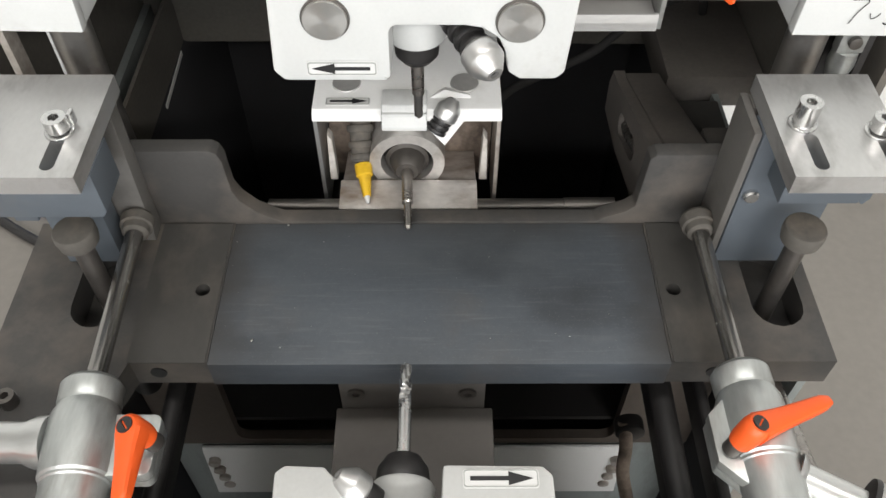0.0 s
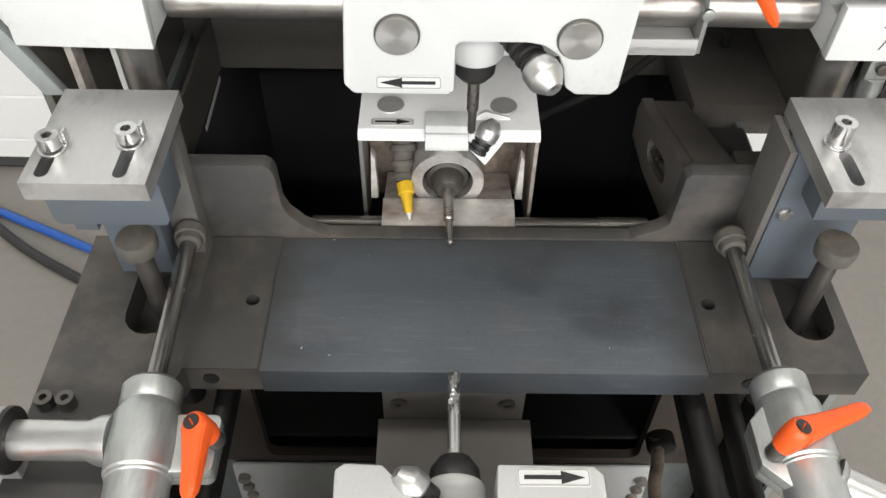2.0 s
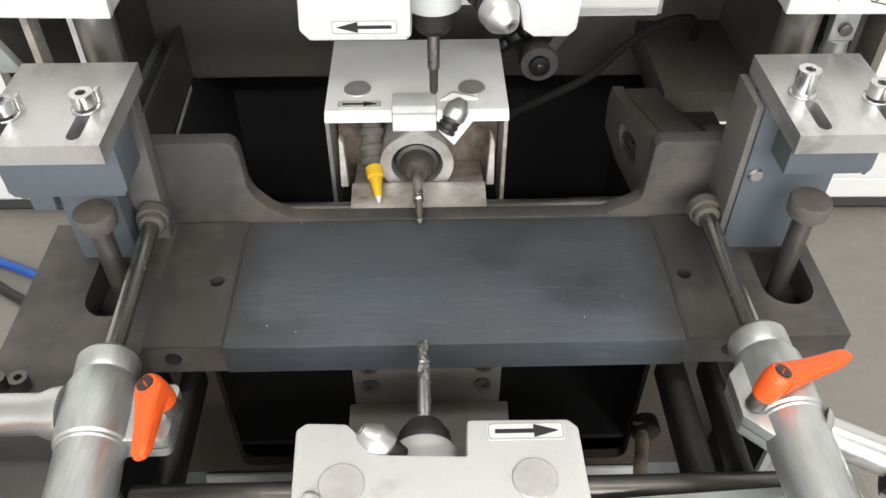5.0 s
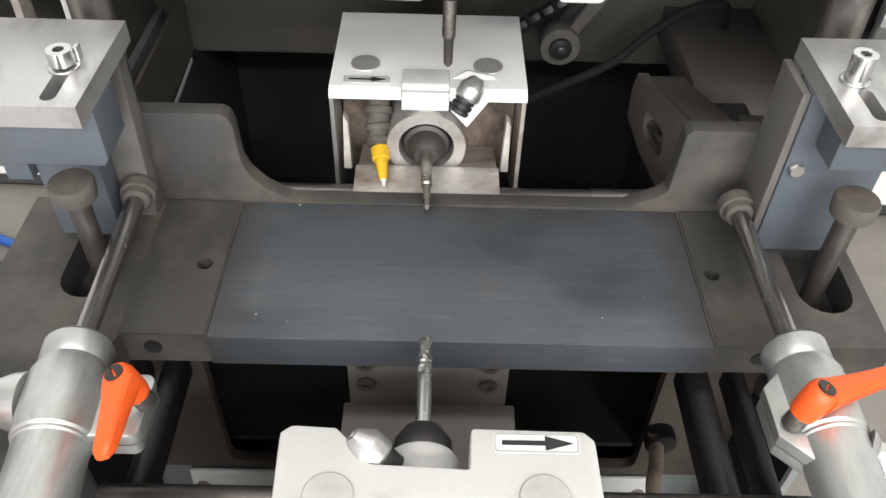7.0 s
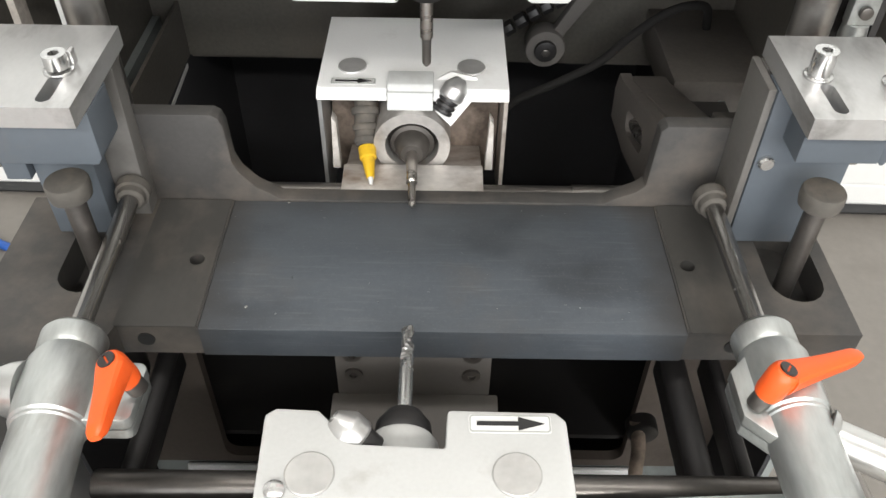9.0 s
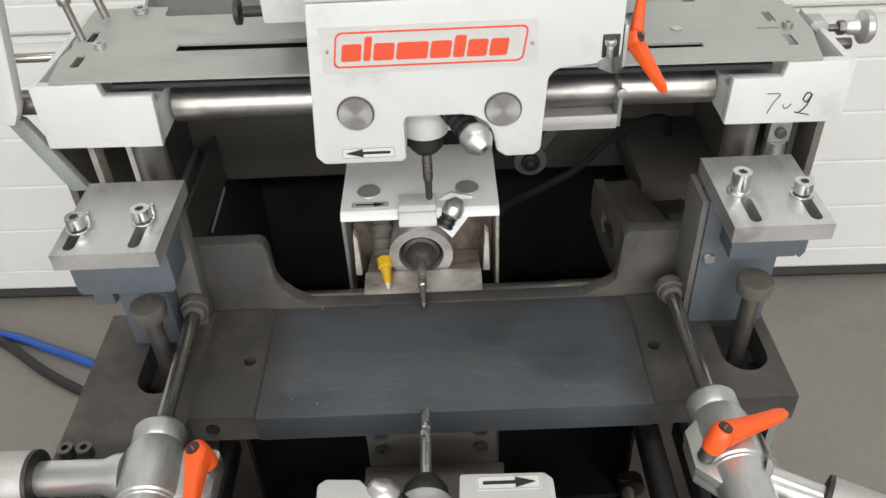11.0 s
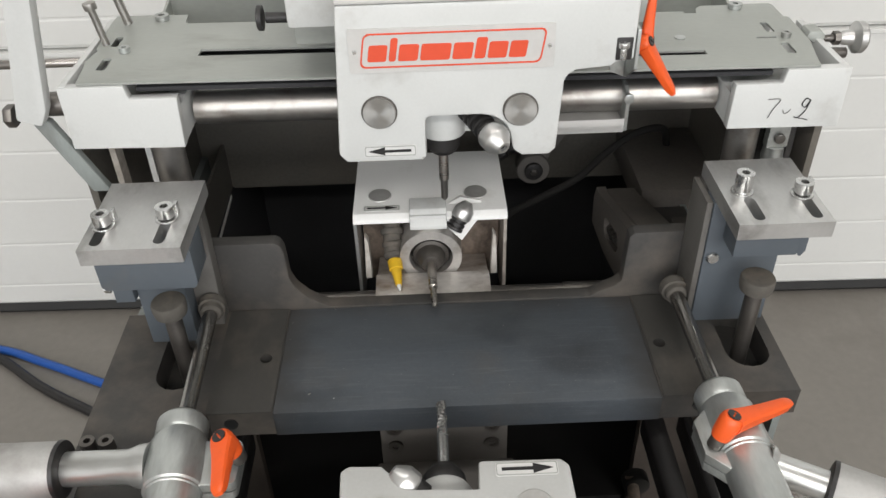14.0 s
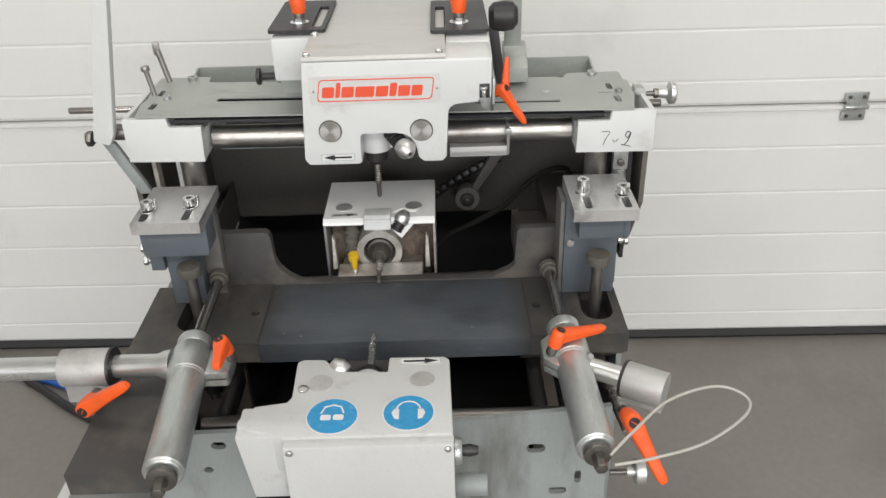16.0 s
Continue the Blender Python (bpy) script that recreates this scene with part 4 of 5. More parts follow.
for x, y, r in ((-0.2635, 0.5385, 0.0045), (-0.250, 0.607, 0.0062), (0.2715, 0.5365, 0.0042), (0.2505, 0.602, 0.006)):
    bm = fresh()
    slab(bm, ring(x, y, r, 20), [ring(x, y, r * 0.48, 6)], "z", 1.0222, 1.0245)
    cyl(bm, (x, y, 1.0202), (x, y, 1.0225), r * 0.98)
    part("screw", tilted(bm), ZINC, beam)
bm = fresh()
cyl(bm, (0.186, 0.540, 1.0202), (0.186, 0.540, 1.0208), 0.0045)
part("plug", tilted(bm), ZINC, beam)
# notched side strips beside the columns
for s in (-1, 1):
    bm = fresh()
    box(bm, min(s * 0.285, s * 0.29), max(s * 0.285, s * 0.29), 0.515, 0.53, 0.80, 0.966)
    part("side_strip", bm, DIRTYMET if s < 0 else BLACKPL, beam)
bm = fresh()
box(bm, -0.268, -0.263, 0.535, 0.542, 0.80, 0.966)
part("side_strip", bm, PAPER, beam)
bm = fresh()
box(bm, 0.268, 0.296, 0.535, 0.548, 0.80, 0.963, 0.002)
part("side_guard", bm, BLACKPL, beam)
bm = fresh()
box(bm, 0.267, 0.285, 0.514, 0.523, 0.926, 0.9635, 0.001)
lathe(bm, (0.276, 0.519, 0.906), (0.276, 0.519, 0.926), [(0, 0.0075), (0.5, 0.0095), (1, 0.0085)], 20)
part("stop_tab", bm, ZINC, beam, "small zinc stop tab")
bm = fresh()
cyl(bm, (0.276, 0.5138, 0.936), (0.276, 0.510, 0.936), 0.0045, 0.0006, 20)
part("tab_screw", bm, DARKSTEEL, beam)
# handwriting on the bracket
bm = fresh()
YF = 0.4792
for w, stroke in ((0.00028, [(0.2429, YF, 0.9903), (0.2526, YF, 0.9898), (0.2487, YF, 0.982), (0.2458, YF, 0.974)]), (0.00026, [(0.2565, YF, 0.981), (0.2580, YF, 0.9776), (0.2607, YF, 0.9784), (0.2627, YF, 0.981)]),
                  (0.00045, [(0.2765, YF, 0.9885), (0.2730, YF, 0.9900), (0.2708, YF, 0.985), (0.2739, YF, 0.9825), (0.2767, YF, 0.9885), (0.2742, YF, 0.979), (0.2697, YF, 0.9736), (0.2666, YF, 0.9742)]), (0.00035, [(0.2704, YF, 0.973), (0.2745, YF, 0.9722), (0.2782, YF, 0.971)])):
    sweep(bm, stroke, w, 6, 6)
tagged(mesh_object("handwriting", bm, INK), "black handwritten number on a white bracket", "marking")

# knob with spindle on the right, rods and pins on the left
KY, KZ = 0.546, 1.010
kn = thing("adjusting_knob", (0.297, KY, KZ), "bright steel adjusting knob on a short spindle", "knob")
bm = fresh()
prism(bm, [(0.290, KZ + 0.0045), (0.305, KZ - 0.006), (0.305, KZ + 0.006), (0.302, KZ + 0.0095), (0.292, KZ + 0.0095)], "y", KY - 0.008, KY + 0.008, 0.001)
part("bracket", bm, TOPPLATE, kn)
bm = fresh()
cyl(bm, (0.303, KY, KZ), (0.328, KY, KZ), 0.003)
cyl(bm, (0.316, KY, KZ), (0.321, KY, KZ), 0.0058, seg=6)
part("spindle", bm, DARKSTEEL, kn)
bm = fresh()
lathe(bm, (0.321, KY, KZ), (0.341, KY, KZ), [(0, 0.0042), (0.15, 0.0058), (0.5, 0.0066), (0.62, 0.0110), (0.68, 0.0132), (0.93, 0.0132), (1, 0.0122)], 32)
part("disc", bm, BRUSHED, kn)
bm = fresh()
cyl(bm, (-0.412, 0.60, 0.990), (-0.302, 0.60, 0.990), 0.0042, 0.0006)
single("stop_rod", bm, STEEL, "thin steel stop rod standing out from the bracket", "rod")
bm = fresh()
cyl(bm, (0.3045, 0.53, 1.004), (0.321, 0.53, 1.004), 0.0045, 0.0006)
single("stop_rod", bm, DARKSTEEL, "short dark stop rod end on the bracket", "rod")
pin = thing("hook_pin", (-0.262, 0.59, 1.0275), "upright steel pin with a flattened end on the top plate", "pin")
bm = fresh()
cyl(bm, (-0.273, 0.588, 1.0278), (-0.2805, 0.588, 1.068), 0.0036)
box(bm, -0.2855, -0.2775, 0.586, 0.590, 1.062, 1.078, 0.001)
part("pin", bm, BARSTEEL, pin)
pin = thing("cap_pin", (-0.270, 0.56, 1.0275), "upright steel pin with a small cap", "pin")
bm = fresh()
cyl(bm, (-0.283, 0.555, 1.022), (-0.2875, 0.555, 1.053), 0.0030)
cyl(bm, (-0.2875, 0.555, 1.053), (-0.2883, 0.555, 1.059), 0.0052, 0.0006)
part("pin", bm, BARSTEEL, pin)

# hand lever at the left of the beam
hl = thing("hand_lever", (-0.32, 0.49, 1.0), "white flat steel hand lever pivoted beside the beam", "lever")
bm = fresh()
prism(bm, [(-0.335, 0.998), (-0.316, 0.992), (-0.309, 1.006), (-0.280, 1.165), (-0.255, 1.30), (-0.270, 1.30), (-0.298, 1.16)], "y", 0.473, 0.487, 0.0042)
part("arm", bm, WHITE, hl)
bm = fresh()
prism(bm, [(-0.335, 1.000), (-0.316, 0.990), (-0.285, 0.925), (-0.300, 0.925)], "y", 0.4865, 0.494, 0.0015)
part("lower_link", bm, GREYPAINT, hl)
bm = fresh()
cyl(bm, (-0.338, 0.498, 1.0), (-0.302, 0.498, 1.0), 0.0095, 0.001)
cyl(bm, (-0.343, 0.48, 1.0), (-0.336, 0.48, 1.0), 0.009, 0.001, 6)
part("pivot", bm, DARKSTEEL, hl)

# ---- upper router head ----
HY = 0.400
head = thing("upper_router_head", (-0.005, 0.5, 1.0), "white enamelled upper router head with maker's plate and arrow sticker", "router head")
outline = [(-0.0840, 1.001), (-0.079, 0.9945), (-0.026, 0.9945), (-0.0235, 0.997), (-0.0235, 1.0255), (-0.021, 1.028), (0.0135, 1.028), (0.022, 1.0265), (0.030, 1.021), (0.0335, 1.013), (0.036, 1.0), (0.042, 0.9955), (0.061, 0.9955), (0.0655, 1.0),
           (0.0685, 1.050), (0.0705, 1.0545), (0.0755, 1.0575), (0.0985, 1.0592), (0.1010, 1.0625), (0.1105, 1.0630), (0.1125, 1.0650), (0.1130, 1.104), (0.111, 1.106), (-0.077, 1.106)]
bm = fresh()
prism(bm, outline, "y", HY, 0.455, 0.0028)
part("body", bm, WHITE, head, "white enamelled body")
bm = fresh()
prism(bm, [(0.4000, 1.1062), (0.4000, 1.1080), (0.4030, 1.1105), (0.66, 1.1105), (0.66, 1.1062)], "x", -0.0768, 0.0668, 0.0008)
part("top_cover", bm, COVERGREY, head, "grey steel top cover")
bm = fresh()
box(bm, -0.0765, 0.0665, 0.4555, 0.66, 1.034, 1.106, 0.003)
part("rear_body", bm, WHITE, head)
bm = fresh()
box(bm, -0.121, -0.077, 0.482, 0.62, 1.060, 1.107, 0.003)
part("side_box", bm, WHITE, head)
bm = fresh()
box(bm, 0.0672, 0.114, 0.4555, 0.62, 1.058, 1.107, 0.003)
part("side_box", bm, WHITE, head)
for x0, x1, y0 in ((-0.124, -0.062, 0.488), (0.052, 0.114, 0.470)):
    bm = fresh()
    slab(bm, rounded(x0, x1, y0, y0 + 0.13, 0.004), [rounded(x1 - 0.016 if x0 < 0 else x0 + 0.005, x1 - 0.005 if x0 < 0 else x0 + 0.016, y0 + 0.012, y0 + 0.10, 0.003)], "z", 1.1108, 1.1143)
    part("slide_plate", bm, BLACKPL, head, "black slotted slide plate")
    bm = fresh()
    cx, cy = (x0 + x1) / 2, y0 + 0.030
    cyl(bm, (cx, cy, 1.1143), (cx, cy, 1.120), 0.007, seg=6)
    cyl(bm, (cx, cy, 1.120), (cx, cy, 1.130), 0.004)
    cyl(bm, (cx, cy, 1.1143), (cx, cy, 1.1155), 0.0105, seg=24)
    part("stud", bm, CHROME, head)
for x in (-0.0715, 0.0605):
    for y in (0.4068, 0.478):
        bm = fresh()
        lathe(bm, (x, y, 1.1106), (x, y, 1.1142), [(0, 0.0042), (0.6, 0.004), (1, 0.0025)], 18)
        part("cover_screw", bm, CHROME, head)
for x, z in ((-0.0540, 1.0330), (0.0400, 1.0315)):
    bm = fresh()
    lathe(bm, (x, HY - 0.0002, z), (x, HY - 0.0018, z), [(0, 0.0120), (0.6, 0.0120), (1, 0.0117)], 36)
    part("disc_rim", bm, DARKSTEEL, head)
    bm = fresh()
    lathe(bm, (x, HY - 0.0018, z), (x, HY - 0.0030, z), [(0, 0.0111), (0.7, 0.0111), (1, 0.0107)], 36)
    part("disc", bm, TURNED_FRONT, head, "turned steel disc")
# maker's plate: red frame and plain red bars
np_ = part("name_plate", slab(fresh(), rounded(-0.0705, 0.0605, 1.0615, 1.0910, 0.001), [], "y", HY - 0.0012, HY - 0.0002), SILVERFILM, head, "silver plate with a red frame and red bars")
yb = HY - 0.0017
slant = lambda x, z: x + (z - 1.076) * 0.16
fr = [(slant(x, z), z) for x, z in rounded(-0.0625, 0.0535, 1.0650, 1.0880, 0.004)]
fi = [(slant(x, z), z) for x, z in rounded(-0.0615, 0.0525, 1.0660, 1.0870, 0.0034)]
part("frame_line", slab(fresh(), fr, [fi], "y", yb, yb + 0.0006), RED, np_)
for a, b, h in ((-0.0580, -0.0460, 0.0), (-0.0445, -0.0400, 0.0045), (-0.0385, -0.0260, 0.0), (-0.0245, -0.0055, 0.0), (-0.0040, 0.0085, 0.0), (0.0100, 0.0170, 0.0030), (0.0185, 0.0305, 0.0), (0.0320, 0.0430, 0.0)):
    q = [(slant(x, z), z) for x, z in rounded(a, b, 1.0692, 1.0802 + h, 0.0015)]
    part("bar", slab(fresh(), q, [], "y", yb, yb + 0.0006), RED, np_)
for x in (-0.0668, 0.0572):
    bm = fresh()
    lathe(bm, (x, HY - 0.0012, 1.076), (x, HY - 0.0024, 1.076), [(0, 0.0014), (1, 0.0009)], 12)
    part("rivet", bm, CHROME, np_)


def release_button(parent, p, q, r):
    """A domed steel button from p to q with a flat end and a socket in it."""
    p, q = Vector(p), Vector(q)
    bm = fresh()
    lathe(bm, p, q, [(0, r * 0.86), (0.06, r * 0.97), (0.12, r), (0.52, r), (0.58, r * 0.97), (0.92, r * 0.55), (0.97, r * 0.46), (1, r * 0.42), (1.0, r * 0.24), (0.86, r * 0.22)], 32)
    part("button", bm, BRUSHED, parent, "rounded steel release button")
    # ink-black floor paints the shade at the bottom of the socket
    bm = fresh()
    cyl(bm, p.lerp(q, 0.84), p.lerp(q, 0.90), r * 0.23, 0, 6)
    part("socket", bm, INK, parent)


def arrow_sticker(parent, cx, cz, w, h, y, flip, flat=None):
    """A small sticker with a black arrow, upright at y, or lying at the height flat."""
    s = -1 if flip else 1
    ax, up, lift = ("y", y, -0.0005) if flat is None else ("z", flat, 0.0005)
    st = part("arrow_sticker", slab(fresh(), rounded(cx - w / 2, cx + w / 2, cz - h / 2, cz + h / 2, h * 0.18), [], ax, up + lift * 0.4, up + lift), PAPER, parent, "pale sticker with a black arrow")
    edge = slab(fresh(), rounded(cx - w / 2 + 0.0006, cx + w / 2 - 0.0006, cz - h / 2 + 0.0006, cz + h / 2 - 0.0006, h * 0.16), [rounded(cx - w / 2 + 0.0011, cx + w / 2 - 0.0011, cz - h / 2 + 0.0011, cz + h / 2 - 0.0011, h * 0.14)], ax, up + lift * 1.2, up + lift * 1.8)
    part("border_line", edge, TOPPLATE, st)
    a = [(-0.40, -0.08), (0.1, -0.08), (0.1, -0.26), (0.42, 0.0), (0.1, 0.26), (0.1, 0.08), (-0.40, 0.08)]
    k = min(h * 1.35, w)
    pts = [(cx + s * u * w, cz + v * k) for u, v in a]
    part("arrow", slab(fresh(), pts if s > 0 else pts[::-1], [], ax, up + lift * 1.2, up + lift * 2.0), INK, st)


arrow_sticker(head, -0.0485, 1.0035, 0.036, 0.0088, HY - 0.0002, True)
# spindle, collet and cutter
SX, SY = -0.0115, 0.439
bm = fresh()
lathe(bm, (SX, SY, 0.9965), (SX, SY, 1.03), [(0, 0.0165), (0.1, 0.0175), (1, 0.0175)], 32)
part("spindle_nose", bm, WHITE, head)
bm = fresh()
box(bm, -0.0240, 0.0400, 0.4320, 0.4545, 0.9985, 1.0300, 0.001)
part("recess_wall", bm, WHITE, head)
bm = fresh()
lathe(bm, (SX, SY, 0.980), (SX, SY, 0.997), [(0, 0.009), (0.25, 0.0122), (0.9, 0.0130), (1, 0.013)], 32)
part("collet", bm, BLACKPL, head, "black collet nut")
bm = fresh()
cyl(bm, (SX, SY, 0.955), (SX, SY, 0.981), 0.0037)
lathe(bm, (SX, SY, 0.936), (SX, SY, 0.955), [(0, 0.0012), (0.1, 0.0026), (0.9, 0.0028), (1, 0.0037)], 14)
part("cutter", bm, STEEL, head, "slim steel router cutter")
bm = fresh()
a, b = Vector((0.006, 0.425, 1.020)), Vector((0.021, 0.398, 1.0135))
for i in range(5):
    c0, c1 = a.lerp(b, i / 5), a.lerp(b, (i + 0.6) / 5)
    cyl(bm, c0, c1, 0.0085, 0.001, 24)
    cyl(bm, c1, a.lerp(b, (i + 1) / 5), 0.0070, 0, 24)
part("bellows", bm, BLACKPL, head, "black ribbed bellows")
d = (b - a).normalized()
release_button(head, b - d * 0.003, b + d * 0.0150, 0.0102)
bm = fresh()
box(bm, 0.070, 0.1362, 0.494, 0.530, 0.9580, 0.9650, 0.001)
box(bm, 0.070, 0.1362, 0.494, 0.4965, 0.9580, 0.9700, 0.0006)
part("carriage_tray", bm, COVERGREY, head, "grey sheet tray under the guide bar")
bm = fresh()
prism(bm, [(0.496, 0.958), (0.536, 0.958), (0.536, 0.993), (0.506, 0.994), (0.496, 0.986)], "x", 0.1364, 0.1396, 0.0006)
cyl(bm, (0.1380, 0.4965, 0.9875), (0.1380, 0.4935, 0.9875), 0.0042, 0.0006, 16)
part("carriage_plate", bm, ZINC, head, "zinc end plate")
bm = fresh()
prism(bm, [(0.402, 1.056), (0.402, 1.083), (0.452, 1.083), (0.452, 1.045), (0.425, 1.040)], "x", 0.1134, 0.1158, 0.0006)
prism(bm, [(0.104, 1.0440), (0.1132, 1.0400), (0.1132, 1.0580), (0.1000, 1.0585)], "y", 0.4250, 0.4275, 0.0006)
part("side_bracket", bm, ZINC, head, "bent zinc bracket at the edge")
bm = fresh()
box(bm, 0.1000, 0.1105, 0.3992, 0.402, 1.0640, 1.0790, 0.0006)
part("side_slot", bm, BLACKPL, head, "black notch with a screw at the edge")
bm = fresh()
cyl(bm, (0.1045, 0.398, 1.0650), (0.1045, 0.398, 1.0730), 0.0022, 0.0004, 14)
cyl(bm, (0.1045, 0.398, 1.0730), (0.1045, 0.398, 1.0765), 0.0036, 0.0005, 14)
part("side_screw", bm, CHROME, head)
# knob on the left, black
kn = thing("black_stop", (-0.13, 0.50, 1.05), "black knob on a short shaft beside the upper head", "machine stop")
bm = fresh()
cyl(bm, (-0.128, 0.532, 1.050), (-0.1215, 0.532, 1.050), 0.008, 0.001)
box(bm, -0.121, -0.08, 0.51, 0.55, 1.036, 1.0635, 0.002)
part("block", bm, TOPPLATE, kn)
bm = fresh()
cyl(bm, (-0.145, 0.532, 1.050), (-0.120, 0.532, 1.050), 0.0042)
lathe(bm, (-0.152, 0.532, 1.050), (-0.147, 0.532, 1.050), [(0, 0.0085), (0.15, 0.0098), (0.85, 0.0098), (1, 0.007)], 24)
part("grip", bm, BLACKPL, kn)
lever((0.1165, 0.434, 1.056), (0.75, -0.45, 0.50), (0.026, -0.006, -0.030), 0.044, 2, 0.66)
lever((0.1185, 0.438, 1.060), (1, -0.15, 0.1), (0.10, 0.05, 1), 0.032, 8, 0.58, "orange plastic twin clamping lever, short arm upright")
lever((-0.093, 0.520, 1.121), (0, 0, 1), (-0.2, 1, 0), 0.055, 8)
lever((0.083, 0.502, 1.121), (0, 0, 1), (-0.2, 1, 0), 0.055, 8)
# cable sleeve and arm behind the head, at the right
ar = thing("copy_arm", (0.13, 0.62, 1.1), "black grip and grey arm behind the upper head", "machine arm")
bm = fresh()
lathe(bm, (0.119, 0.560, 1.104), (0.152, 0.560, 1.104), [(0, 0.010), (0.15, 0.0155), (0.5, 0.0175), (0.85, 0.0155), (1, 0.010)], 24)
part("grip", bm, BLACKPL, ar)
bm = fresh()
box(bm, 0.140, 0.160, 0.588, 0.602, 1.045, 1.30, 0.003)
part("upright", bm, TOPPLATE, ar)
bm = fresh()
prism(bm, [(0.560, 1.0235), (0.606, 1.0235), (0.606, 1.062), (0.586, 1.060), (0.560, 1.042)], "x", 0.138, 0.166, 0.002)
part("foot", bm, TOPPLATE, ar)
bm = fresh()
prism(bm, [(0.118, 1.092), (0.130, 1.092), (0.139, 1.0235), (0.128, 1.0235)], "y", 0.556, 0.566, 0.0015)
part("strut", bm, BLACKPL, ar)

# ---- rear router head ----
RX, RY, RZ = -0.0245, 0.545, 0.811
CT = 0.8555
rear = thing("rear_router_head", (RX, 0.57, 0.76), "white rear router head with a steel ring and dirty open front", "router head")
bm = fresh()
cov = [(0.534, CT - 0.0075), (0.535, CT - 0.004), (0.540, CT), (0.648, CT), (0.655, CT - 0.004), (0.657, 0.78), (0.653, 0.78), (0.651, CT - 0.006), (0.647, CT - 0.0035), (0.542, CT - 0.0035), (0.5385, CT - 0.006), (0.538, CT - 0.0075)]
prism(bm, cov, "x", -0.0960, 0.0485, 0.0006)
part("cover", bm, COVERWHITE, rear, "white sheet cover")
for x0, x1 in ((-0.0965, -0.0935), (0.0455, 0.0485)):
    bm = fresh()
    prism(bm, [(0.539, 0.74), (0.638, 0.74), (0.638, CT - 0.004), (0.540, CT - 0.004)], "x", x0, x1)
    part("side_sheet", bm, ALU if x0 < 0 else DIRTYMET, rear)
for x in (-0.0715, 0.0205):
    bm = fresh()
    lathe(bm, (x, 0.570, CT + 0.0001), (x, 0.570, CT + 0.0012), [(0, 0.0112), (1, 0.0108)], 32)
    part("disc", bm, TURNED_UP, rear, "turned steel disc")
arrow_sticker(rear, -0.0690, 0.5480, 0.034, 0.0085, None, False, flat=CT + 0.0001)
bm = fresh()
box(bm, -0.0920, 0.0450, 0.578, 0.63, 0.748, CT - 0.004, 0.003)
part("core_block", bm, CORE, rear, "dirty machined core block")
bm = fresh()
prism(bm, [(0.492, 0.782), (0.492, 0.7955), (0.521, 0.7985), (0.523, 0.790), (0.5775, 0.776), (0.5775, 0.766)], "x", -0.0775, 0.0305, 0.001)
part("base_plate", bm, SCRAPED, rear, "scraped steel base plate")
for x0, x1 in ((-0.0895, -0.083), (0.0335, 0.040)):
    bm = fresh()
    prism(bm, [(x0, 0.778), (x1, 0.778), (x1 - 0.001, 0.822), (x0 + 0.002, 0.828)], "y", 0.541, 0.551, 0.001)
    part("guide_strip", bm, PALEMETAL, rear, "pale dirty guide strip")
bm = fresh()
slab(bm, ring(RX, RZ + 0.0030, 0.0295, 40), [ring(RX, RZ + 0.0030, 0.0207, 40)], "y", RY - 0.021, RY + 0.037)
lathe(bm, (RX, RY + 0.022, RZ + 0.0030), (RX, RY + 0.037, RZ + 0.0030), [(0, 0.0206), (1, 0.0206)], 32)
part("spindle_ring", bm, RINGMET, rear, "thick dirty steel spindle ring")
bm = fresh()
lathe(bm, (RX, RY + 0.03, RZ), (RX, RY - 0.028, RZ), [(0, 0.0198), (0.60, 0.0198), (0.62, 0.0178), (0.76, 0.0172), (0.78, 0.0140), (0.94, 0.0118), (1, 0.0085)], 32)
part("collet", bm, COLLET, rear, "dark stepped collet")
bm = fresh()
cyl(bm, (RX, RY - 0.027, RZ), (RX + 0.001, RY - 0.058, RZ - 0.003), 0.0042)
lathe(bm, (RX + 0.001, RY - 0.058, RZ - 0.003), (RX + 0.002, RY - 0.083, RZ - 0.005), [(0, 0.0042), (0.05, 0.0030), (0.9, 0.0027), (1, 0.001)], 14)
part("cutter", bm, STEEL, rear, "slim steel router cutter")
bm = fresh()
prism(bm, [(0.5285, 0.8430), (0.5285, 0.8465), (0.5330, 0.8520), (0.5400, 0.8590), (0.5580, 0.8598), (0.5580, 0.8557), (0.5337, 0.8552), (0.5337, 0.8430)], "x", -0.0430, -0.0085, 0.0012)
part("nose_block", bm, WHITE, rear, "pale nose block over the ring")
bm = fresh()
plate = [(-0.0068, 0.8440), (0.0050, 0.8324), (0.0270, 0.8600), (0.0245, 0.8712), (0.0050, 0.8755), (-0.0068, 0.8690)]
slab(bm, plate, [ring(0.0085, 0.8590, 0.0095, 20)], "y", 0.5230, 0.5290)
for v in bm.verts:
    dz = v.co.z - 0.8324
    v.co.y, v.co.z = v.co.y + dz * 0.80, 0.8324 + dz * 0.60 + (v.co.y - 0.526) * -0.4
part("bracket", bm, COVERWHITE, rear, "white angled bracket round the button")
bm = fresh()
prism(bm, [(-0.0060, 0.834), (0.005, 0.830), (0.024, 0.846), (0.020, CT - 0.004), (-0.0060, CT - 0.004)], "y", 0.5420, 0.5775, 0.001)
part("bracket_core", bm, CORE, rear)
a, b = Vector((0.0005, 0.531, 0.846)), Vector((0.0095, 0.538, 0.860))
bm = fresh()
for i in range(3):
    cyl(bm, a.lerp(b, i * 0.25 - 0.3), a.lerp(b, i * 0.25 - 0.1), 0.0078, 0.001, 24)
    cyl(bm, a.lerp(b, i * 0.25 - 0.1), a.lerp(b, i * 0.25 - 0.04), 0.0065, 0, 24)
part("bellows", bm, BLACKPL, rear)
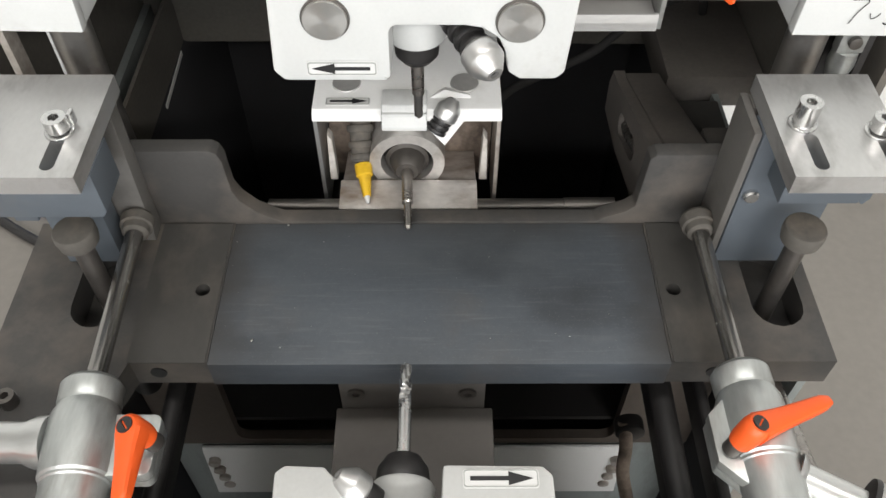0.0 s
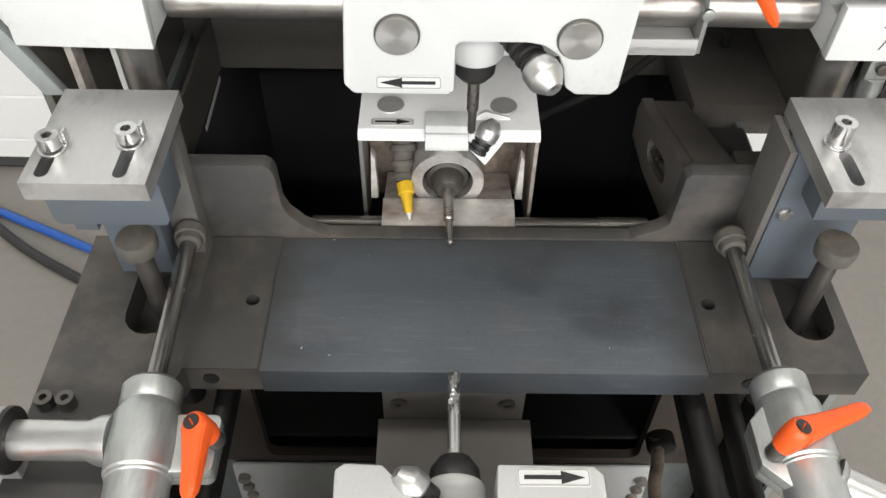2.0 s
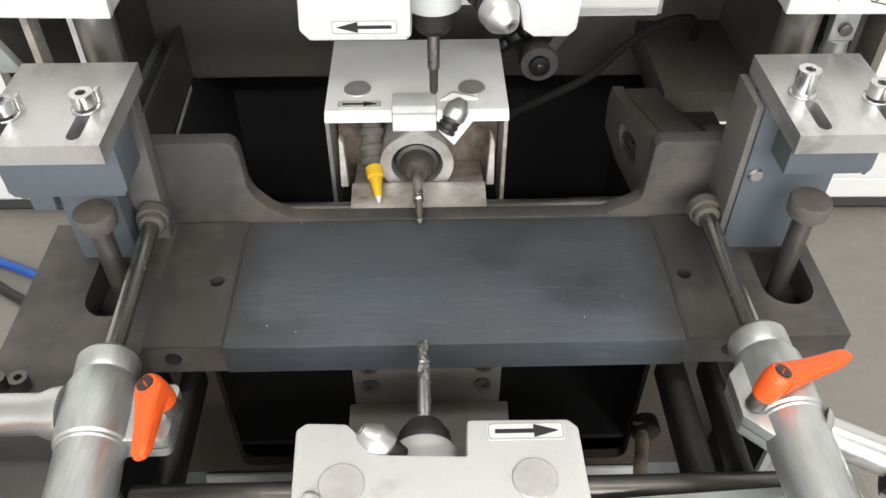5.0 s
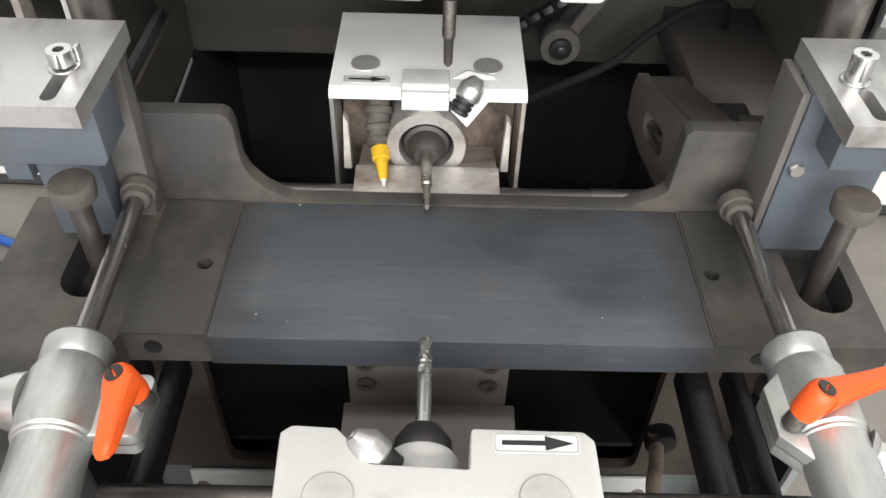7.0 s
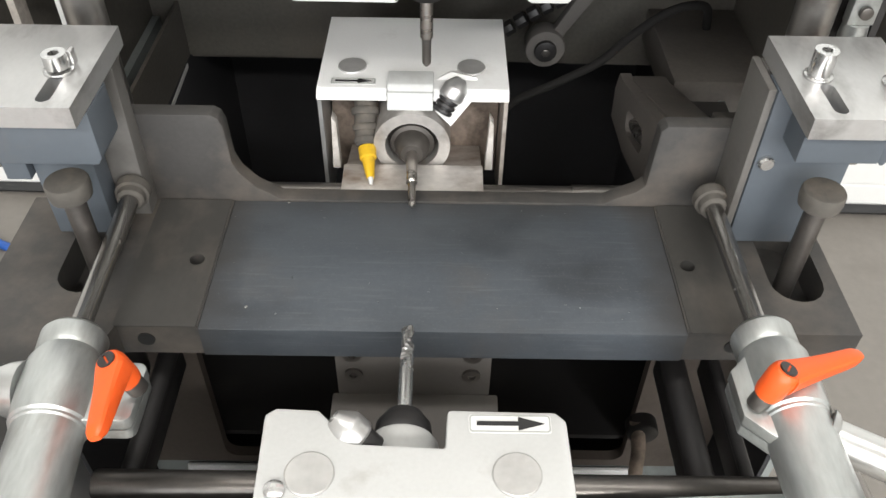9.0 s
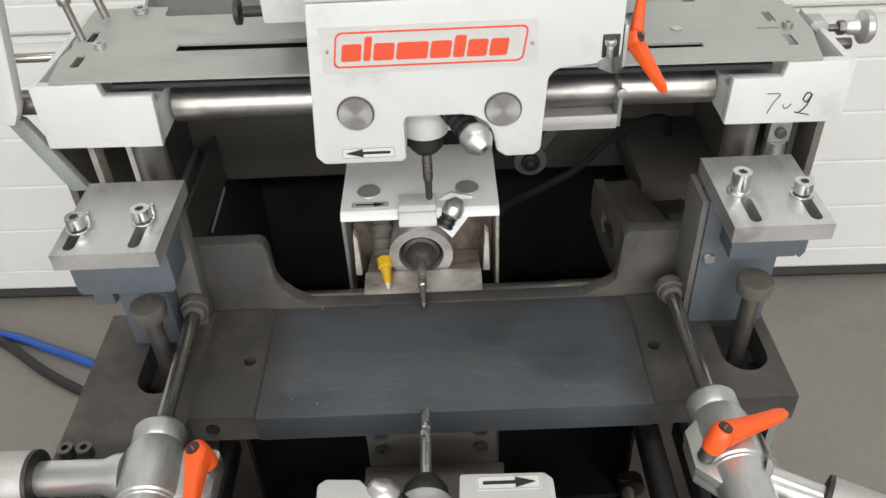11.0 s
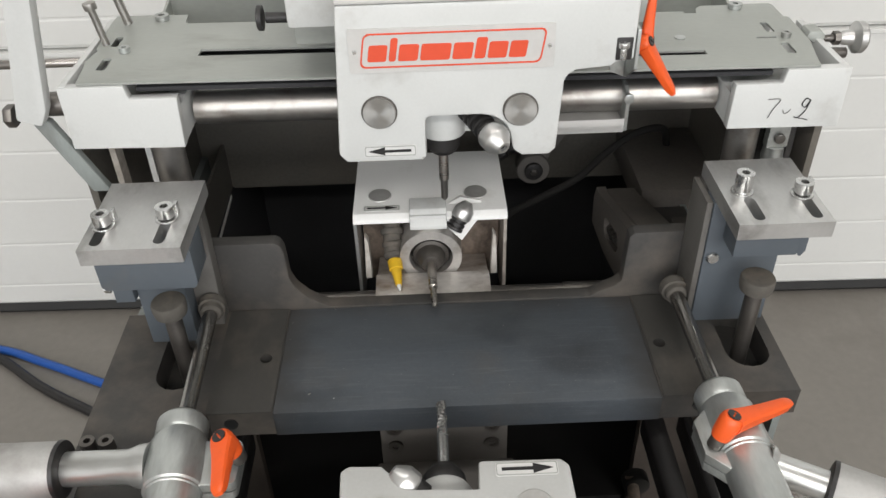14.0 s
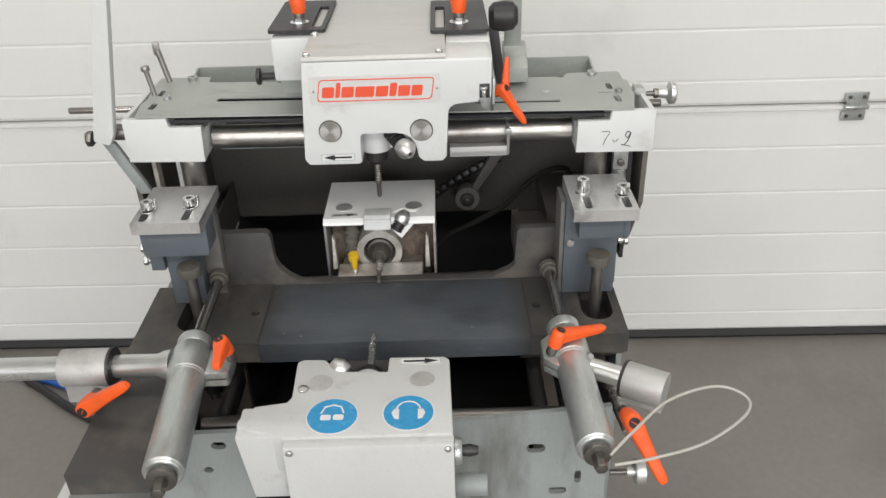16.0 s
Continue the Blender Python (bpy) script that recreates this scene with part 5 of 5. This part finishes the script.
release_button(rear, a.lerp(b, 0.35), b + (b - a) * 0.32, 0.0094)
nz = thing("spray_nozzle", (-0.06, 0.54, 0.80), "yellow plastic nozzle on a dark ribbed coolant hose", "nozzle")
bm = fresh()
sweep(bm, [(-0.080, 0.572, 0.842), (-0.066, 0.566, 0.843), (-0.0615, 0.553, 0.836), (-0.0610, 0.540, 0.822), (-0.0595, 0.528, 0.811)], 0.0086, 14)
for p, q, r in (((-0.064, 0.562, 0.8425), (-0.0618, 0.5555, 0.8395), 0.0104), ((-0.0614, 0.549, 0.832), (-0.0611, 0.545, 0.8275), 0.0108), ((-0.0610, 0.5405, 0.8225), (-0.0605, 0.537, 0.8185), 0.0102), ((-0.0602, 0.533, 0.8155), (-0.0597, 0.5295, 0.8122), 0.0098)):
    cyl(bm, p, q, r, 0.0015, 16)
part("hose", bm, RUBBER, nz, "dirty dark ribbed hose")
bm = fresh()
lathe(bm, (-0.0592, 0.525, 0.8105), (-0.0550, 0.498, 0.7995), [(0, 0.0070), (0.3, 0.0066), (0.33, 0.0052), (0.75, 0.0036), (0.9, 0.003)], 20)
part("tip", bm, YELLOW, nz, "yellow plastic tip")
bm = fresh()
lathe(bm, (-0.0555, 0.5010, 0.8008), (-0.0547, 0.4955, 0.7985), [(0, 0.0024), (1, 0.0012)], 12)
part("end", bm, PAPER, nz)

# ---- linkage behind the heads ----
lk = thing("tilt_arm", (0.10, 0.74, 0.8), "dark grey linkage arm with a round bolted eye", "machine arm")
bm = fresh()
prism(bm, [(0.088, 0.782), (0.108, 0.796), (0.20, 0.935), (0.18, 0.945)], "y", 0.716, 0.728, 0.002)
cyl(bm, (0.096, 0.709, 0.792), (0.096, 0.730, 0.792), 0.019, 0.002)
part("arm", bm, CASTLOW, lk)
bm = fresh()
cyl(bm, (0.096, 0.704, 0.792), (0.096, 0.7095, 0.792), 0.0105, 0.001, 20)
part("bush", bm, BLACKPL, lk)
bm = fresh()
cyl(bm, (0.096, 0.702, 0.792), (0.096, 0.7045, 0.792), 0.0045, 0.001, 6)
part("bolt", bm, DARKSTEEL, lk)
ch = thing("energy_chain", (0.08, 0.75, 0.85), "black plastic cable chain behind the heads", "cable chain")
pts = [(0.046 + 0.0115 * k, 0.735, 0.788 + 0.0095 * k - 0.0003 * k * k) for k in range(10)]
for p0, p1 in zip(pts, pts[1:]):
    bm = fresh()
    p0, p1 = Vector(p0), Vector(p1)
    cyl(bm, p0, p0.lerp(p1, 0.75), 0.0075, 0.001, 8)
    part("link", bm, BLACKPL, ch)
bm = fresh()
sweep(bm, [(0.045, 0.65, 0.745), (0.068, 0.70, 0.738), (0.107, 0.72, 0.746), (0.15, 0.72, 0.772), (0.179, 0.72, 0.803), (0.212, 0.72, 0.829), (0.245, 0.73, 0.828), (0.262, 0.76, 0.79)], 0.0042, 12)
single("cable_sleeve", bm, RUBBERDARK, "black braided cable sleeve curving through the housing", "cable")

# ---- front router head ----
FX = -0.015
fh = thing("front_router_head", (FX, 0.2, 0.78), "white front router head with two blue safety signs", "router head")
FT = 0.850
bm = fresh()
fo = [(-0.0885, 0.252), (-0.083, 0.256), (-0.0615, 0.255), (-0.053, 0.246), (-0.045, 0.236), (0.0015, 0.234), (0.0025, 0.256), (0.057, 0.2555), (0.062, 0.250), (0.0635, 0.146), (-0.085, 0.146), (-0.131, 0.162), (-0.131, 0.172), (-0.121, 0.173), (-0.120, 0.188), (-0.090, 0.193), (-0.0865, 0.20)]
prism(bm, fo, "z", FT - 0.045, FT, 0.0025)
part("body", bm, HEADWHITE, fh, "white enamelled body")
bm = fresh()
box(bm, -0.086, 0.064, 0.135, 0.148, 0.70, FT - 0.003, 0.002)
part("front_cover", bm, HEADWHITE, fh, "flat white front cover")
bm = fresh()
box(bm, -0.084, 0.0625, 0.1485, 0.245, 0.70, FT - 0.0455, 0.003)
part("lower_body", bm, HEADWHITE, fh)
bm = fresh()
prism(bm, [(-0.131, FT - 0.003), (-0.0865, FT - 0.003), (-0.0865, 0.772), (-0.122, 0.772)], "y", 0.150, 0.190, 0.003)
part("side_wing", bm, HEADWHITE, fh)
bm = fresh()
box(bm, -0.122, -0.075, 0.130, 0.19, 0.750, 0.770, 0.002)
part("side_foot", bm, BLACKPL, fh)
for x, z in ((-0.080, 0.842), (-0.078, 0.776), (0.0585, 0.842)):
    bm = fresh()
    lathe(bm, (x, 0.1348, z), (x, 0.132, z), [(0, 0.0032), (0.6, 0.003), (1, 0.0018)], 16)
    part("cover_screw", bm, CHROME if x > 0 else ZINC, fh)
for x, y in ((-0.0620, 0.2185), (0.0355, 0.2195)):
    bm = fresh()
    lathe(bm, (x, y, FT + 0.0001), (x, y, FT + 0.0012), [(0, 0.0118), (0.6, 0.0118), (1, 0.0112)], 36)
    part("disc", bm, TURNED_UP, fh, "turned steel disc")
bm = fresh()
lathe(bm, (-0.0770, 0.2095, FT + 0.0001), (-0.0770, 0.2095, FT + 0.003), [(0, 0.0052), (0.7, 0.005), (1, 0.003)], 20)
part("side_screw", bm, CHROME, fh)
arrow_sticker(fh, 0.0335, 0.2475, 0.041, 0.0110, None, False, flat=FT + 0.0001)


def safety_sign(cx, cy, kind):
    s = part("safety_sign", slab(fresh(), ring(cx, cy, 0.0238, 48), [], "z", FT + 0.0002, FT + 0.0006), PAPER, fh, "round blue safety sign with a white pictogram")
    part("blue_disc", slab(fresh(), ring(cx, cy, 0.0226, 48), [], "z", FT + 0.0007, FT + 0.0010), SIGNBLUE, s)
    z0, z1 = FT + 0.0011, FT + 0.0014
    if kind == "goggles":
        part("goggles_lens", slab(fresh(), rounded(cx - 0.0105, cx - 0.001, cy - 0.006, cy + 0.001, 0.002), [], "z", z0, z1), PAPER, s)
        part("goggles_lens", slab(fresh(), rounded(cx + 0.001, cx + 0.0105, cy - 0.006, cy + 0.001, 0.002), [], "z", z0, z1), PAPER, s)
        part("strap", slab(fresh(), [(cx - 0.011, cy + 0.003), (cx - 0.008, cy + 0.012), (cx, cy + 0.015), (cx + 0.008, cy + 0.012), (cx + 0.011, cy + 0.003), (cx + 0.0095, cy + 0.003), (cx + 0.007, cy + 0.0105), (cx, cy + 0.0132), (cx - 0.007, cy + 0.0105), (cx - 0.0095, cy + 0.003)], [], "z", z0, z1), PAPER, s)
    else:
        for q in (-1, 1):
            pts = [(cx + q * 0.0085, cy + 0.004), (cx + q * 0.013, cy + 0.004), (cx + q * 0.0155, cy - 0.001), (cx + q * 0.0125, cy - 0.0085), (cx + q * 0.0085, cy - 0.0095)]
            part("ear_cup", slab(fresh(), pts if q > 0 else pts[::-1], [], "z", z0, z1), PAPER, s)
        arc = [(cx + 0.0115 * math.cos(radians(a)), cy + 0.003 + 0.012 * math.sin(radians(a))) for a in range(0, 181, 15)]
        arc += [(cx + 0.0100 * math.cos(radians(a)), cy + 0.003 + 0.0105 * math.sin(radians(a))) for a in range(180, -1, -15)]
        part("headband", slab(fresh(), arc, [], "z", z0, z1), PAPER, s)


safety_sign(-0.0455, 0.1715, "goggles")
safety_sign(0.0235, 0.1735, "muffs")
FZ = 0.8165
bm = fresh()
lathe(bm, (-0.0205, 0.232, FZ), (-0.0205, 0.258, FZ), [(0, 0.019), (0.9, 0.019), (1, 0.0175)], 36)
part("spindle_nose", bm, HEADWHITE, fh)
bm = fresh()
lathe(bm, (-0.0205, 0.2575, FZ), (-0.0205, 0.275, FZ), [(0, 0.0148), (0.15, 0.0158), (0.6, 0.0150), (0.8, 0.0125), (1, 0.0105)], 32)
part("collet", bm, BLACKPL, fh, "black collet nut")
bm = fresh()
cyl(bm, (-0.0205, 0.275, FZ), (-0.0205, 0.306, FZ), 0.0042)
n = 40
fl = []
for i in range(n + 1):
    f = i / n
    rr = 0.0040 if f < 0.93 else 0.0040 * (1 - (f - 0.93) / 0.09)
    fl.append([bm.verts.new((-0.0205 + rr * (1 - 0.32 * (math.cos(2 * a + 9 * f) > 0.3)) * math.cos(a), 0.306 + 0.034 * f, FZ + rr * (1 - 0.32 * (math.cos(2 * a + 9 * f) > 0.3)) * math.sin(a))) for a in [2 * math.pi * j / 16 for j in range(16)]])
for a, b in zip(fl, fl[1:]):
    for j in range(16):
        bm.faces.new((a[j], a[(j + 1) % 16], b[(j + 1) % 16], b[j]))
bm.faces.new(fl[0][::-1])
bm.faces.new(fl[-1])
part("cutter", bm, CHROME, fh, "spiral steel router cutter")
bm = fresh()
a, b = Vector((-0.034, 0.240, 0.836)), Vector((-0.049, 0.247, 0.848))
cyl(bm, a, a.lerp(b, 0.7), 0.0082, 0.001, 24)
part("bellows", bm, BLACKPL, fh)
release_button(fh, a.lerp(b, 0.45), b + (b - a) * 0.32, 0.0099)
bm = fresh()
lathe(bm, (0.0645, 0.160, 0.815), (0.071, 0.160, 0.815), [(0, 0.0125), (0.6, 0.0125), (1, 0.011)], 24)
part("hub", bm, ZINC, fh)
bm = fresh()
lathe(bm, (0.071, 0.160, 0.815), (0.086, 0.160, 0.815), [(0, 0.005), (0.5, 0.006), (1, 0.004)], 18)
part("push_knob", bm, BLACKPL, fh)
bm = fresh()
cyl(bm, (0.064, 0.185, 0.745), (0.096, 0.185, 0.745), 0.011, 0.002)
part("stub", bm, GREYPAINT, fh)
# slide behind the front head
sl = thing("slide_block", (-0.02, 0.35, 0.72), "dusty grey slide block with four socket screws", "slide")
bm = fresh()
box(bm, -0.072, 0.034, 0.3615, 0.3755, 0.716, 0.772, 0.0012)
part("upper_plate", bm, CASTLOW, sl)
bm = fresh()
box(bm, -0.076, 0.040, 0.275, 0.361, 0.66, 0.7195, 0.0015)
part("lower_plate", bm, CASTLOW, sl)
for x in (-0.060, 0.021):
    for z in (0.741, 0.762):
        bm = fresh()
        slab(bm, ring(x, z, 0.0062, 24), [ring(x, z, 0.0030, 6)], "y", 0.3595, 0.3614)
        part("screw", bm, DARKSTEEL, sl)

# ---- hoses on the floor side ----
bm = fresh()
sweep(bm, [(-0.29, 0.93, 0.02), (-0.5, 1.05, 0.009), (-0.758, 1.173, 0.009), (-0.9, 1.24, 0.009), (-1.04, 1.295, 0.009), (-1.3, 1.33, 0.009), (-2.0, 1.3, 0.009)], 0.0095, 10)
single("blue_air_hose", bm, BLUE, "blue plastic air hose lying on the floor", "hose")
bm = fresh()
sweep(bm, [(-0.29, 0.80, 0.03), (-0.5, 0.95, 0.010), (-0.75, 1.088, 0.010), (-0.88, 1.165, 0.010), (-1.02, 1.268, 0.010), (-1.2, 1.36, 0.010), (-1.9, 1.36, 0.010)], 0.0105, 10)
single("black_cable", bm, BLACKPL, "black power cable lying on the floor", "cable")
